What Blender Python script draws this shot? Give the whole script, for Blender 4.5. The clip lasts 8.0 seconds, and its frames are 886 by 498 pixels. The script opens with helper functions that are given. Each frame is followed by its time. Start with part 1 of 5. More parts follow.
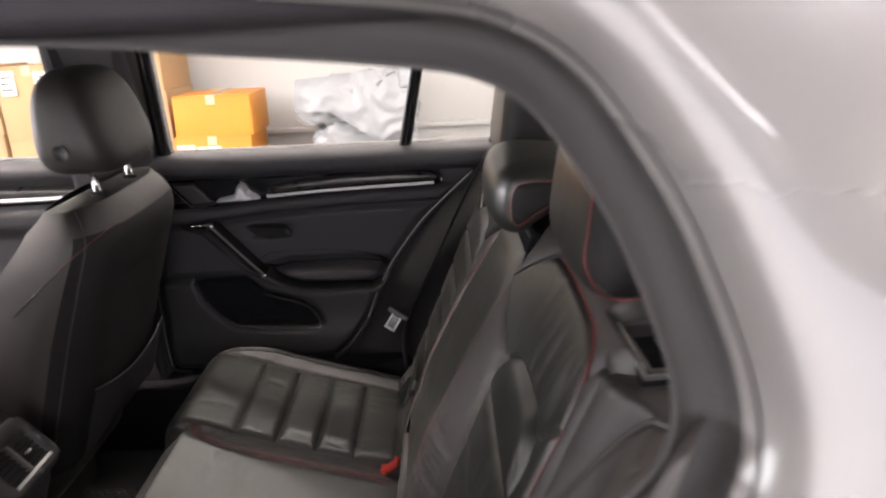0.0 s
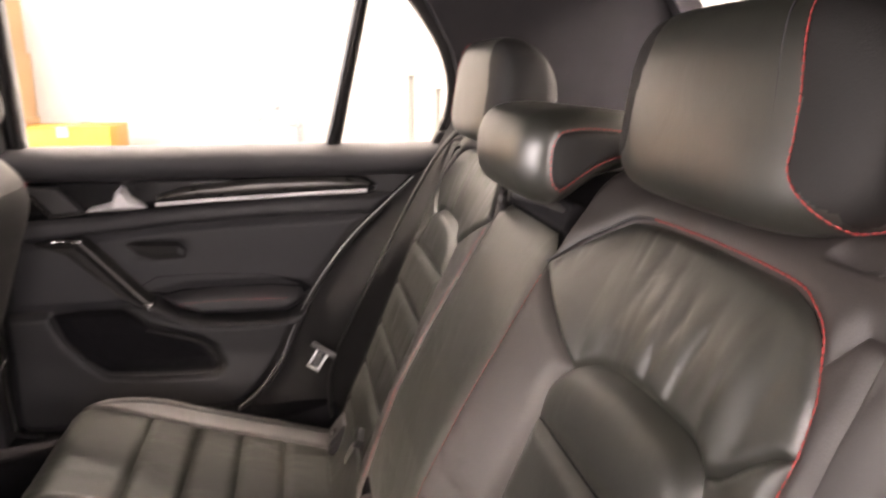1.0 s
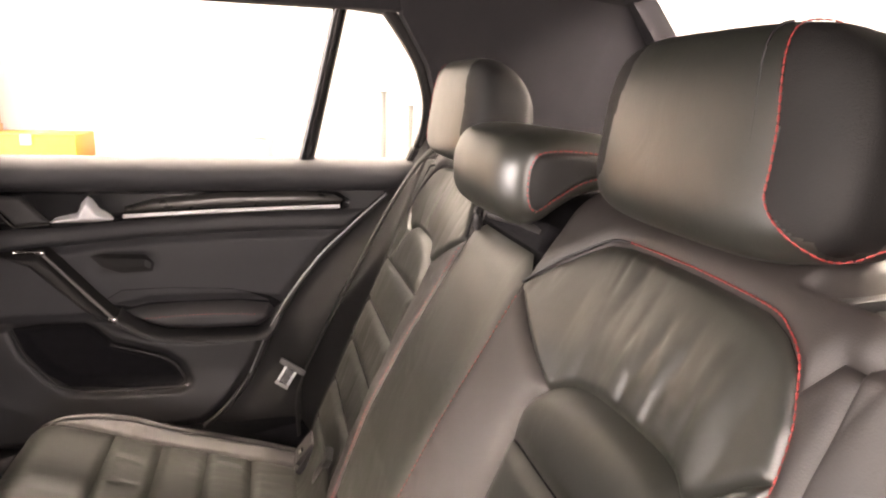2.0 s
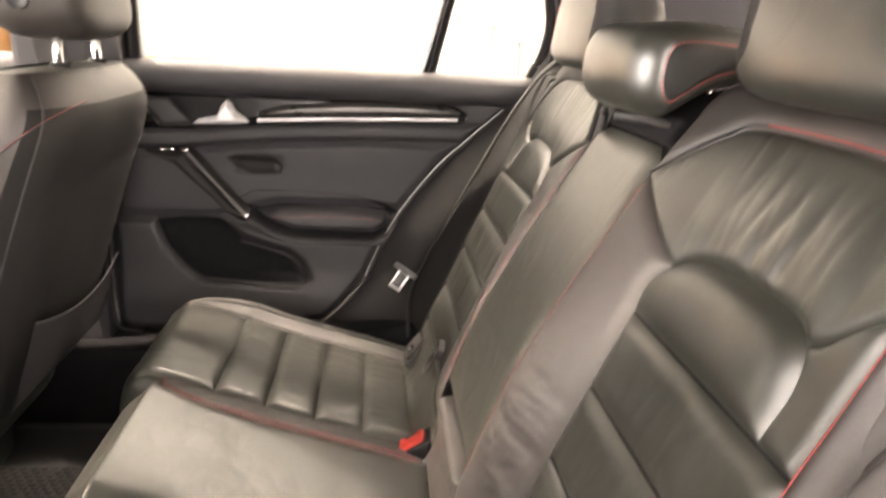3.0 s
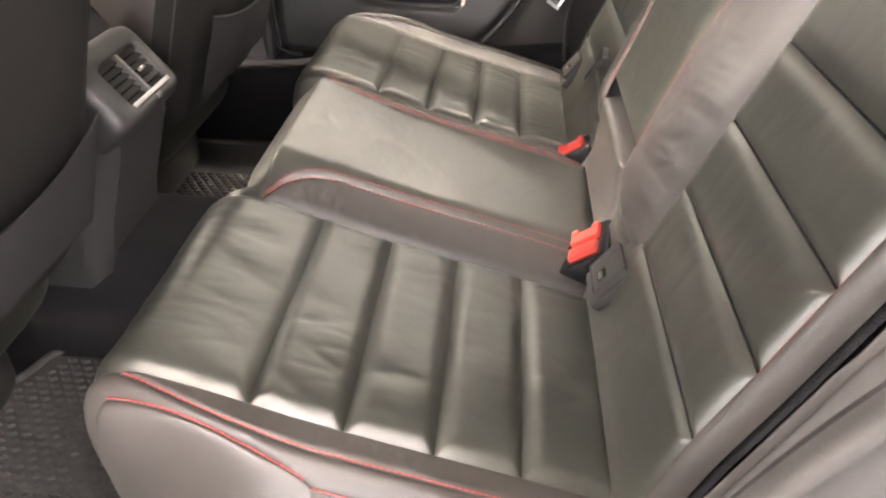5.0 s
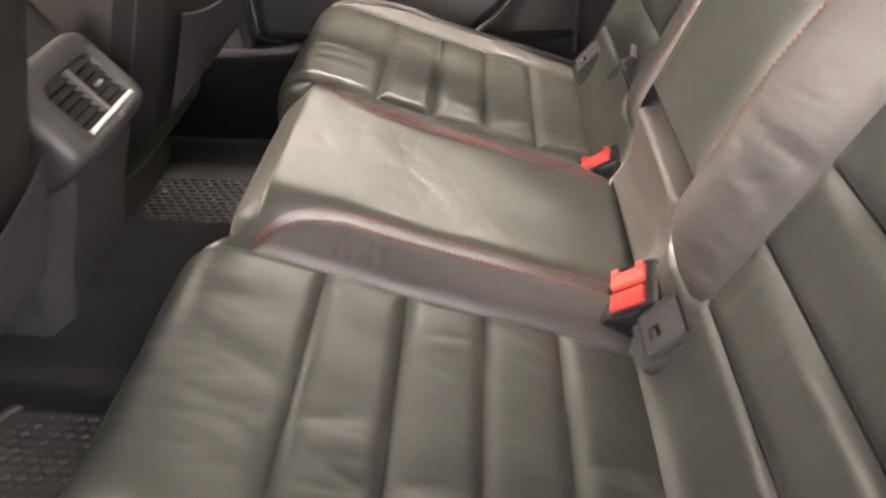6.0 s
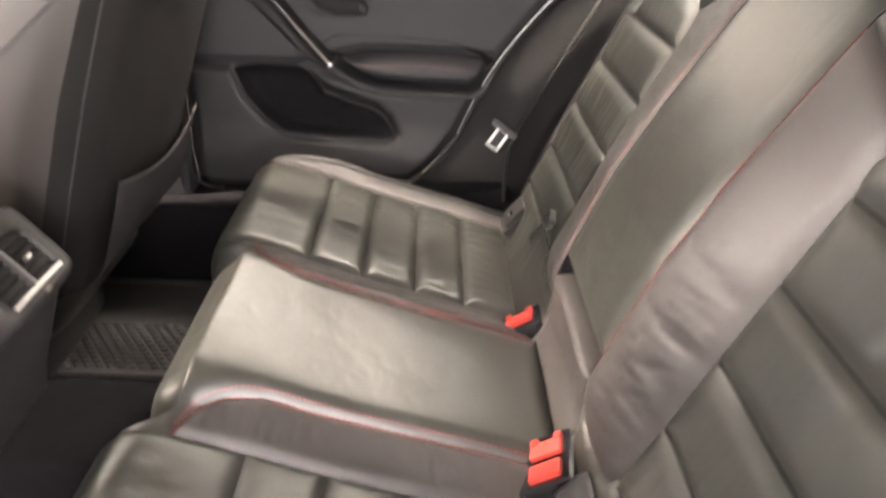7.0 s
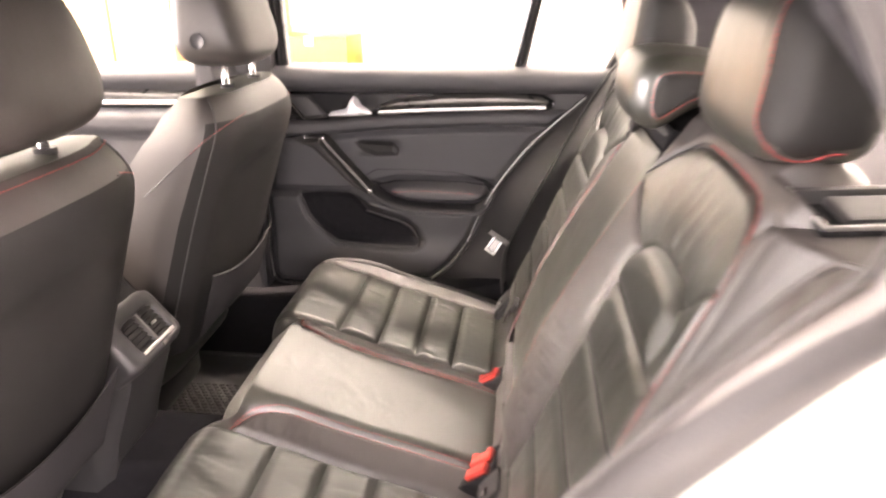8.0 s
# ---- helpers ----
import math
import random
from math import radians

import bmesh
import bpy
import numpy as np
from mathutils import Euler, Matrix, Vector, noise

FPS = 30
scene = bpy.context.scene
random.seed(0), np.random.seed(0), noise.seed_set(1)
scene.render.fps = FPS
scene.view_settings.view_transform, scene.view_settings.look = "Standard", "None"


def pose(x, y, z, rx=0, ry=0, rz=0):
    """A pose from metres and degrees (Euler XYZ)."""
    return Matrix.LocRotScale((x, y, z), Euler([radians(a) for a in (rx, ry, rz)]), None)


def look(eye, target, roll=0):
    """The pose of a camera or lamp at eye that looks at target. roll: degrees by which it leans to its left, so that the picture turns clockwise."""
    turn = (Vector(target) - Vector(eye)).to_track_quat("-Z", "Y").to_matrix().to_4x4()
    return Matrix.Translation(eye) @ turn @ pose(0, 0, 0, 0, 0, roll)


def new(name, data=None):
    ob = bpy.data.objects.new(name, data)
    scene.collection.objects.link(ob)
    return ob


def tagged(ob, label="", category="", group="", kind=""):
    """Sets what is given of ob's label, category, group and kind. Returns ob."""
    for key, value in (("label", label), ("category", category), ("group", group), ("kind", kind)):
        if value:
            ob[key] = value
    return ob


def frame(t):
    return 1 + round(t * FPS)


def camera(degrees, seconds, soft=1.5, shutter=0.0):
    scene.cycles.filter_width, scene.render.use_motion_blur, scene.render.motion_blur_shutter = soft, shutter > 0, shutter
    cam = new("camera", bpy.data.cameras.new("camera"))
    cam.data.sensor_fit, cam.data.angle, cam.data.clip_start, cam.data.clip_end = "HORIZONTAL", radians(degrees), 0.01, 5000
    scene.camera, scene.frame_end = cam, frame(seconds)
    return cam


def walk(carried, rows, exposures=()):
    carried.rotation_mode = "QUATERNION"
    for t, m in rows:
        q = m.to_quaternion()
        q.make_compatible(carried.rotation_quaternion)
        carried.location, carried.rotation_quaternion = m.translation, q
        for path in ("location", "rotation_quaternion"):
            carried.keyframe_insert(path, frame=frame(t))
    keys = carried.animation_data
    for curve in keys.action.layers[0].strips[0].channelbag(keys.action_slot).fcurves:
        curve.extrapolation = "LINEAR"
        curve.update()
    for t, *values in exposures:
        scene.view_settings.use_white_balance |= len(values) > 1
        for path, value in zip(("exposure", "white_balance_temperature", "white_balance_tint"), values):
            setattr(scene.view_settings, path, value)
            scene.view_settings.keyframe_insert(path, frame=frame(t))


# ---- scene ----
cam = camera(63.66, 8.0, soft=2.2, shutter=0.5)
# seconds, eye x y z, yaw, pitch, roll
PATH = [
    (0, 0.1130, -1.0661, 1.3445, 0.33, -18.45, -2.58),
    (0.5, 0.0252, -0.8904, 1.2386, -3.56, -16.80, -1.15),
    (1, -0.0409, -0.8050, 1.1727, -11.08, -13.68, 0.14),
    (1.2, -0.0452, -0.7959, 1.1816, -13.13, -12.47, 0.38),
    (2.3, -0.0505, -0.8076, 1.1639, -12.97, -12.28, 2.40),
    (2.5, -0.0589, -0.8217, 1.1489, -10.63, -13.27, 2.77),
    (3, -0.0932, -0.8536, 1.1160, -6.10, -16.85, 3.13),
    (3.5, -0.1142, -0.8822, 1.0581, -2.96, -21.47, 3.63),
    (4, -0.1365, -0.9094, 0.9968, 0.16, -26.40, 3.71),
    (4.2, -0.1417, -0.9158, 0.9823, 1.20, -27.97, 3.40),
    (5.3, -0.1309, -0.8847, 1.0285, 6.05, -36.08, -1.13),
    (5.5, -0.1384, -0.8583, 1.0468, 6.27, -36.72, -1.49),
    (6, -0.1940, -0.7439, 1.0016, 2.70, -37.44, 0.32),
    (6.5, -0.2235, -0.6623, 1.0031, -3.29, -34.60, 4.43),
    (7, -0.1647, -0.7263, 1.0842, -1.78, -28.92, 2.76),
    (7.5, -0.0884, -0.8811, 1.1875, 4.47, -24.49, 0.40),
    (8, 0.0318, -1.1054, 1.2375, 6.43, -20.78, -0.33),
]
EXPOSURES = [(0.0, 0.87, 6650, 18), (0.5, 1.61, 7050, 27), (1.0, 1.93, 7500, 23), (1.2, 2.02, 7550, 23), (2.5, 2.40, 7850, 20), (3.0, 2.60, 7800, 17), (3.5, 2.76, 7300, 14), (4.0, 3.02, 7300, 16), (5.5, 2.91, 7200, 15), (6.0, 2.90, 7200, 15), (6.5, 2.84, 7350, 16), (7.0, 2.87, 7250, 17), (7.5, 2.91, 7300, 18), (8.0, 3.12, 7500, 22)]
walk(cam, [(t, pose(x, y, z, 90 + p, 0, w) @ pose(0, 0, 0, 0, 0, r)) for t, x, y, z, w, p, r in PATH], exposures=EXPOSURES)

# ---- world and light ----
world = bpy.data.worlds.new("world")
scene.world = world
world.use_nodes = True
sky = world.node_tree.nodes.new("ShaderNodeTexSky")
sky.sky_type, sky.sun_disc, sky.sun_elevation, sky.sun_rotation = "NISHITA", False, radians(38), radians(200)
world.node_tree.links.new(sky.outputs[0], world.node_tree.nodes["Background"].inputs[0])
world.node_tree.nodes["Background"].inputs[1].default_value = 0.05
CEIL = 3.1


# ---- materials ----
def rgba(c):
    return (c[0], c[1], c[2], 1.0)


def material(name, color, rough=0.5, metal=0.0, var=0.15, scale=6.0, bump=0.1, grain=300.0, rvar=0.08, spec=0.5, coat=0.0, emit=0.0, sheen=0.0):
    """A procedural surface: base colour with broad stains, fine grain in relief, uneven gloss."""
    m = bpy.data.materials.new(name)
    m.use_nodes = True
    nt = m.node_tree
    b = nt.nodes["Principled BSDF"]
    tc = nt.nodes.new("ShaderNodeTexCoord")
    n1 = nt.nodes.new("ShaderNodeTexNoise")
    n1.inputs["Scale"].default_value, n1.inputs["Detail"].default_value = scale, 6.0
    n2 = nt.nodes.new("ShaderNodeTexNoise")
    n2.inputs["Scale"].default_value, n2.inputs["Detail"].default_value = grain, 3.0
    nt.links.new(tc.outputs["Object"], n1.inputs["Vector"])
    nt.links.new(tc.outputs["Object"], n2.inputs["Vector"])
    mix = nt.nodes.new("ShaderNodeMix")
    mix.data_type = "RGBA"
    mix.inputs["A"].default_value = rgba([v * (1 - var) for v in color])
    mix.inputs["B"].default_value = rgba([min(1, v * (1 + var)) for v in color])
    nt.links.new(n1.outputs["Fac"], mix.inputs["Factor"])
    nt.links.new(mix.outputs["Result"], b.inputs["Base Color"])
    mr = nt.nodes.new("ShaderNodeMapRange")
    mr.inputs["To Min"].default_value, mr.inputs["To Max"].default_value = max(0.02, rough - rvar), min(1, rough + rvar)
    nt.links.new(n1.outputs["Fac"], mr.inputs["Value"])
    nt.links.new(mr.outputs["Result"], b.inputs["Roughness"])
    b.inputs["Metallic"].default_value = metal
    b.inputs["Specular IOR Level"].default_value = spec
    b.inputs["Coat Weight"].default_value = coat
    b.inputs["Sheen Weight"].default_value = sheen
    if bump:
        bp = nt.nodes.new("ShaderNodeBump")
        bp.inputs["Strength"].default_value, bp.inputs["Distance"].default_value = bump, 0.0015
        nt.links.new(n2.outputs["Fac"], bp.inputs["Height"])
        nt.links.new(bp.outputs["Normal"], b.inputs["Normal"])
    if emit:
        b.inputs["Emission Color"].default_value = rgba(color)
        b.inputs["Emission Strength"].default_value = emit
    return m


def leather(name, color, rough, spec=1.0):
    """Grained leather: pebbled relief, fine and broad creases, worn gloss."""
    m = material(name, color, rough, var=0.25, scale=9.0, bump=0.0, rvar=0.08, spec=spec)
    nt = m.node_tree
    b = nt.nodes["Principled BSDF"]
    b.inputs["IOR"].default_value = 1.54
    tc = next(n for n in nt.nodes if n.type == "TEX_COORD")
    v = nt.nodes.new("ShaderNodeTexVoronoi")
    v.inputs["Scale"].default_value = 800.0
    nt.links.new(tc.outputs["Object"], v.inputs["Vector"])
    b1 = nt.nodes.new("ShaderNodeBump")
    b1.inputs["Strength"].default_value, b1.inputs["Distance"].default_value = 0.12, 0.0006
    nt.links.new(v.outputs["Distance"], b1.inputs["Height"])
    last = b1
    for scale, detail, warp, strength, depth in ((14.0, 3.0, 0.9, 0.12, 0.006), (90.0, 3.0, 1.4, 0.05, 0.0022)):
        w = nt.nodes.new("ShaderNodeTexNoise")
        w.inputs["Scale"].default_value, w.inputs["Detail"].default_value, w.inputs["Distortion"].default_value = scale, detail, warp
        nt.links.new(tc.outputs["Object"], w.inputs["Vector"])
        b2 = nt.nodes.new("ShaderNodeBump")
        b2.inputs["Strength"].default_value, b2.inputs["Distance"].default_value = strength, depth
        nt.links.new(w.outputs["Fac"], b2.inputs["Height"])
        nt.links.new(last.outputs["Normal"], b2.inputs["Normal"])
        last = b2
    nt.links.new(last.outputs["Normal"], b.inputs["Normal"])
    return m


def glass(name):
    m = bpy.data.materials.new(name)
    m.use_nodes = True
    nt = m.node_tree
    b = nt.nodes["Principled BSDF"]
    b.inputs["Transmission Weight"].default_value = 1.0
    b.inputs["Roughness"].default_value = 0.0
    b.inputs["IOR"].default_value = 1.02
    b.inputs["Base Color"].default_value = (0.93, 0.96, 0.94, 1)
    return m


LEATHER = leather("black_leather", (0.0215, 0.0220, 0.0180), 0.37)
LEATHER_SMOOTH = leather("smooth_black_leather", (0.0250, 0.0200, 0.0184), 0.54, 0.8)
THREAD = material("red_thread", (0.38, 0.055, 0.052), 0.55, var=0.2, scale=80, bump=0.3, grain=900)
SOFT = material("soft_black_trim", (0.036, 0.035, 0.038), 0.60, var=0.15, scale=9, bump=0.25, grain=700)
PLASTIC = material("grained_black_plastic", (0.030, 0.029, 0.030), 0.48, var=0.15, scale=12, bump=0.3, grain=800)
GLOSS = material("dark_gloss_plastic", (0.010, 0.010, 0.011), 0.18, var=0.1, scale=12, bump=0.0, coat=0.4)
DECOR = material("brushed_dark_decor", (0.10, 0.095, 0.09), 0.30, metal=0.6, var=0.25, scale=30, bump=0.1, grain=200)
DECOR_GREY = material("grey_satin_plastic", (0.085, 0.082, 0.080), 0.38, var=0.1, scale=20, bump=0.1, grain=700)
CHROME = material("satin_chrome", (0.78, 0.77, 0.76), 0.22, metal=1.0, var=0.08, scale=20, bump=0.0)
STEEL_BRIGHT = material("dull_bright_steel", (0.5, 0.5, 0.49), 0.35, metal=0.9, var=0.08, scale=20, bump=0.0)
SATIN = material("satin_silver_plastic", (0.80, 0.79, 0.80), 0.34, metal=0.1, var=0.05, scale=20, bump=0.0)
RED = material("red_button_plastic", (0.46, 0.040, 0.030), 0.40, var=0.08, scale=30, bump=0.05)
WEB = material("belt_webbing", (0.048, 0.047, 0.045), 0.75, var=0.2, scale=25, bump=0.5, grain=1300, spec=0.25)
# real carpet, and also the black that stands for shade in gaps and hollows
CARPET_AND_SHADE = material("black_carpet_and_shade", (0.0145, 0.0138, 0.0155), 0.95, var=0.35, scale=60, bump=1.0, grain=900, spec=0.1)
LINING = material("black_headliner_cloth", (0.036, 0.034, 0.037), 0.95, var=0.2, scale=12, bump=0.5, grain=1200, spec=0.1)
RUBBER = material("black_rubber_mat", (0.052, 0.050, 0.050), 0.5, var=0.25, scale=14, bump=0.3, grain=500)
SEAL = material("door_seal_rubber", (0.024, 0.022, 0.022), 0.66, var=0.2, scale=10, bump=0.2, grain=400)
PAINT = material("silver_car_paint", (0.175, 0.169, 0.163), 0.28, metal=0.3, var=0.03, scale=3, bump=0.01, grain=2000, coat=0.8)
# colour and gloss lowered to include the shade on the seat backs
SEATBACK = material("dark_seat_back_shaded", (0.014, 0.013, 0.013), 0.62, var=0.2, scale=10, bump=0.3, grain=900, spec=0.32)
BEZEL = material("satin_vent_plastic", (0.024, 0.0225, 0.024), 0.46, var=0.1, scale=20, bump=0.15, grain=900)
GLASS = glass("window_glass")
WALLPAINT = material("white_wall_paint", (0.45, 0.446, 0.435), 0.6, var=0.02, scale=1.2, bump=0.1, grain=80)
CONCRETE = material("grey_concrete", (0.32, 0.31, 0.30), 0.7, var=0.3, scale=1.5, bump=0.4, grain=60)
CARD = material("brown_cardboard", (0.36, 0.23, 0.12), 0.8, var=0.12, scale=5, bump=0.15, grain=120)
CARD_TAPED = material("orange_taped_cardboard", (0.52, 0.20, 0.02), 0.5, var=0.12, scale=6, bump=0.15, grain=90)
PAPER = material("white_paper_label", (0.78, 0.78, 0.75), 0.7, var=0.04, scale=20, bump=0)
TAPE = material("clear_packing_tape", (0.50, 0.40, 0.26), 0.25, var=0.1, scale=20, bump=0.1)
WRAP = material("white_plastic_wrap", (0.25, 0.26, 0.275), 0.36, var=0.08, scale=5, bump=0.5, grain=24)
STEEL = material("grey_painted_steel", (0.33, 0.33, 0.31), 0.5, metal=0.3, var=0.12, scale=9, bump=0.1)
INK = material("dark_print_ink", (0.05, 0.05, 0.05), 0.8, var=0.05, bump=0)
LAMP = material("lamp_tube", (1.0, 0.96, 0.90), 0.5, var=0.0, bump=0, emit=12.5)


# ---- mesh helpers ----
def mesh_of(name, verts, faces, mat, smooth=True):
    me = bpy.data.meshes.new(name)
    me.from_pydata([tuple(map(float, v)) for v in verts], [], faces)
    me.materials.append(mat)
    if smooth:
        me.polygons.foreach_set("use_smooth", [True] * len(me.polygons))
    me.update()
    return me


def place(name, me, parent=None, label="", m=None):
    ob = new(name, me)
    if m is not None:
        ob.matrix_basis = m
    ob.parent = parent
    if label:
        tagged(ob, label)
    return ob


def thing(name, label, category, at=(0, 0, 0), group="", kind=""):
    ob = new(name)
    ob.location = at
    ob.empty_display_size = 0.05
    return tagged(ob, label, category, group, kind)


def add(name, verts, faces, mat, parent=None, label="", smooth=True):
    """A mesh in world coordinates, moved into its parent's frame (parents are only shifted)."""
    off = Vector((0, 0, 0))
    p = parent
    while p is not None:
        off += p.location
        p = p.parent
    vs = [(v[0] - off.x, v[1] - off.y, v[2] - off.z) for v in verts]
    return place(name, mesh_of(name, vs, faces, mat, smooth), parent, label)


def grid_faces(nu, nv, wrap_u=False, wrap_v=False):
    out = []
    for i in range(nu if wrap_u else nu - 1):
        for j in range(nv if wrap_v else nv - 1):
            a, b = i * nv + j, ((i + 1) % nu) * nv + j
            c, d = ((i + 1) % nu) * nv + (j + 1) % nv, i * nv + (j + 1) % nv
            out.append((a, b, c, d))
    return out


def box_data(x0, x1, y0, y1, z0, z1, bevel=0.004, seg=2):
    bm = bmesh.new()
    bmesh.ops.create_cube(bm, size=1.0)
    for v in bm.verts:
        v.co = Vector(((x0 + x1) / 2 + v.co.x * (x1 - x0), (y0 + y1) / 2 + v.co.y * (y1 - y0), (z0 + z1) / 2 + v.co.z * (z1 - z0)))
    if bevel:
        bmesh.ops.bevel(bm, geom=list(bm.edges), offset=bevel, segments=seg, profile=0.7, affect="EDGES")
    bm.verts.ensure_lookup_table()
    vs, fs = [v.co.copy() for v in bm.verts], [tuple(v.index for v in f.verts) for f in bm.faces]
    bm.free()
    return vs, fs


def box(name, x0, x1, y0, y1, z0, z1, mat, parent=None, label="", bevel=0.004, m=None, smooth=False):
    vs, fs = box_data(x0, x1, y0, y1, z0, z1, bevel)
    if m is not None:
        vs = [m @ v for v in vs]
    return add(name, vs, fs, mat, parent, label, smooth)


def curve_pts(pts, n, closed=False):
    """Catmull-Rom through the points, evenly spaced."""
    p = [Vector(q) for q in pts]
    out = []
    k = len(p)
    spans = k if closed else k - 1
    for i in range(spans):
        g = lambda j: p[j % k] if closed else p[min(max(j, 0), k - 1)]
        a, b, c, d = g(i - 1), g(i), g(i + 1), g(i + 2)
        for s in range(24):
            t = s / 24
            out.append(0.5 * ((2 * b) + (c - a) * t + (2 * a - 5 * b + 4 * c - d) * t * t + (3 * b - a - 3 * c + d) * t ** 3))
    out.append(p[0].copy() if closed else p[-1].copy())
    arr = np.array([list(v) for v in out])
    s = np.concatenate([[0], np.cumsum(np.linalg.norm(np.diff(arr, axis=0), axis=1))])
    q = np.linspace(0, s[-1], n + 1)[:-1] if closed else np.linspace(0, s[-1], n)
    return np.stack([np.interp(q, s, arr[:, i]) for i in range(arr.shape[1])], 1)


def tube_data(pts, r, sides=8, closed=False, flat=1.0, up=None):
    pts = np.asarray(pts, float)
    n = len(pts)
    vs = []
    for i in range(n):
        t = pts[(i + 1) % n] - pts[i - 1] if closed else pts[min(i + 1, n - 1)] - pts[max(i - 1, 0)]
        t = Vector(t).normalized()
        u = Vector(up) if up is not None else (Vector((0, 0, 1)) if abs(t.z) < 0.9 else Vector((1, 0, 0)))
        s = t.cross(u).normalized()
        u2 = s.cross(t)
        rr = r[i] if hasattr(r, "__len__") else r
        for k in range(sides):
            a = 2 * math.pi * k / sides
            vs.append(Vector(pts[i]) + s * (rr * math.cos(a)) + u2 * (rr * flat * math.sin(a)))
    fs = [tuple(reversed(f)) for f in grid_faces(n, sides, closed, True)]
    if not closed:
        fs.append(tuple(range(sides)))
        fs.append(tuple(reversed(range((n - 1) * sides, n * sides))))
    return vs, fs


def tube(name, pts, r, mat, parent=None, label="", sides=8, closed=False, flat=1.0, up=None):
    vs, fs = tube_data(pts, r, sides, closed, flat, up)
    return add(name, vs, fs, mat, parent, label)


def stitch_row(name, pts, mat, parent, label="red contrast stitching", length=0.0052, gap=0.0008, r=0.0011):
    """Short raised stitches, one after another along a line, each turned a little across it."""
    pts = np.asarray(pts, float)
    s = np.concatenate([[0], np.cumsum(np.linalg.norm(np.diff(pts, axis=0), axis=1))])
    vs, fs = [], []
    n = int(s[-1] / (length + gap))
    for k in range(n):
        q = [k * (length + gap) + length * f for f in (0, 0.25, 0.75, 1.0)]
        line = np.stack([np.interp(q, s, pts[:, i]) for i in range(3)], 1)
        v, f = tube_data(line, [r * 0.5, r, r, r * 0.5], 5)
        o = len(vs)
        vs += v
        fs += [tuple(i + o for i in g) for g in f]
    ob = add(name, vs, fs, mat, parent, label)
    return tagged(ob, kind="stuff")


def superbox(cx, cy, cz, hx, hy, hz, e1=0.35, e2=0.35, nu=28, nv=48, shape=None):
    """A rounded block: superellipsoid with a shaping function on the unit form."""
    vs = []
    for i in range(nu):
        a = -math.pi / 2 + math.pi * i / (nu - 1)
        for j in range(nv):
            b = 2 * math.pi * j / nv
            f = lambda w, e: math.copysign(abs(w) ** e, w)
            p = Vector((f(math.cos(a), e1) * f(math.cos(b), e2), f(math.cos(a), e1) * f(math.sin(b), e2), f(math.sin(a), e1)))
            if shape:
                p = shape(p)
            vs.append(Vector((cx + p.x * hx, cy + p.y * hy, cz + p.z * hz)))
    return vs, grid_faces(nu, nv, False, True)


# ---- seat surfaces ----
def profile(pts):
    c = curve_pts([(x, z, 0) for x, z in pts], 400)[:, :2]
    s = np.concatenate([[0], np.cumsum(np.linalg.norm(np.diff(c, axis=0), axis=1))])
    t = np.gradient(c, axis=0)
    t /= np.linalg.norm(t, axis=1)[:, None]
    return c, s, t


CUSHION = profile([(0.03, 0.435), (-0.02, 0.453), (-0.10, 0.478), (-0.255, 0.523), (-0.335, 0.551), (-0.40, 0.573), (-0.440, 0.580), (-0.468, 0.563), (-0.482, 0.525), (-0.482, 0.48), (-0.474, 0.41), (-0.460, 0.33)])
BACK = profile([(-0.03, 0.44), (0.0, 0.475), (0.03, 0.556), (0.062, 0.630), (0.094, 0.709), (0.127, 0.788), (0.161, 0.868), (0.202, 0.957), (0.243, 1.033), (0.266, 1.065), (0.297, 1.081), (0.328, 1.074), (0.35, 1.04), (0.36, 0.95), (0.36, 0.60)])


def s_at(prof, axis, value):
    """Arc length at which the front run of a profile first reaches an x (axis 0) or z (axis 1)."""
    c, s, _ = prof
    d = c[:, axis] - value
    k = np.where(d[:-1] * d[1:] <= 0)[0][0]
    return s[k] + (s[k + 1] - s[k]) * abs(d[k]) / max(1e-9, abs(d[k]) + abs(d[k + 1]))


def smooth01(t):
    t = np.clip(t, 0, 1)
    return t * t * (3 - 2 * t)


def cushion_lift(y, s):
    a = np.abs(y)
    h = 0.024 * (1 - smooth01((a - 0.105) / 0.085))
    return h + 0.0155 * np.clip((a - 0.490) / 0.046, 0, 1) - 0.062 * np.clip((a - 0.538) / 0.05, 0, 1.7) ** 2


HEAD_PAD = [tuple(p[:2]) for p in curve_pts([(0.232, 0.868, 0), (0.227, 0.895, 0), (0.244, 0.919, 0), (0.276, 0.937, 0), (0.317, 0.944, 0), (0.38, 0.946, 0), (0.422, 0.944, 0), (0.446, 0.932, 0), (0.458, 0.910, 0), (0.464, 0.868, 0)], 40)]
PAD_IN = min(range(40), key=lambda k: math.dist(HEAD_PAD[k], (0.246, 0.920)))
PAD_OUT = min(range(40), key=lambda k: math.dist(HEAD_PAD[k], (0.446, 0.932)))


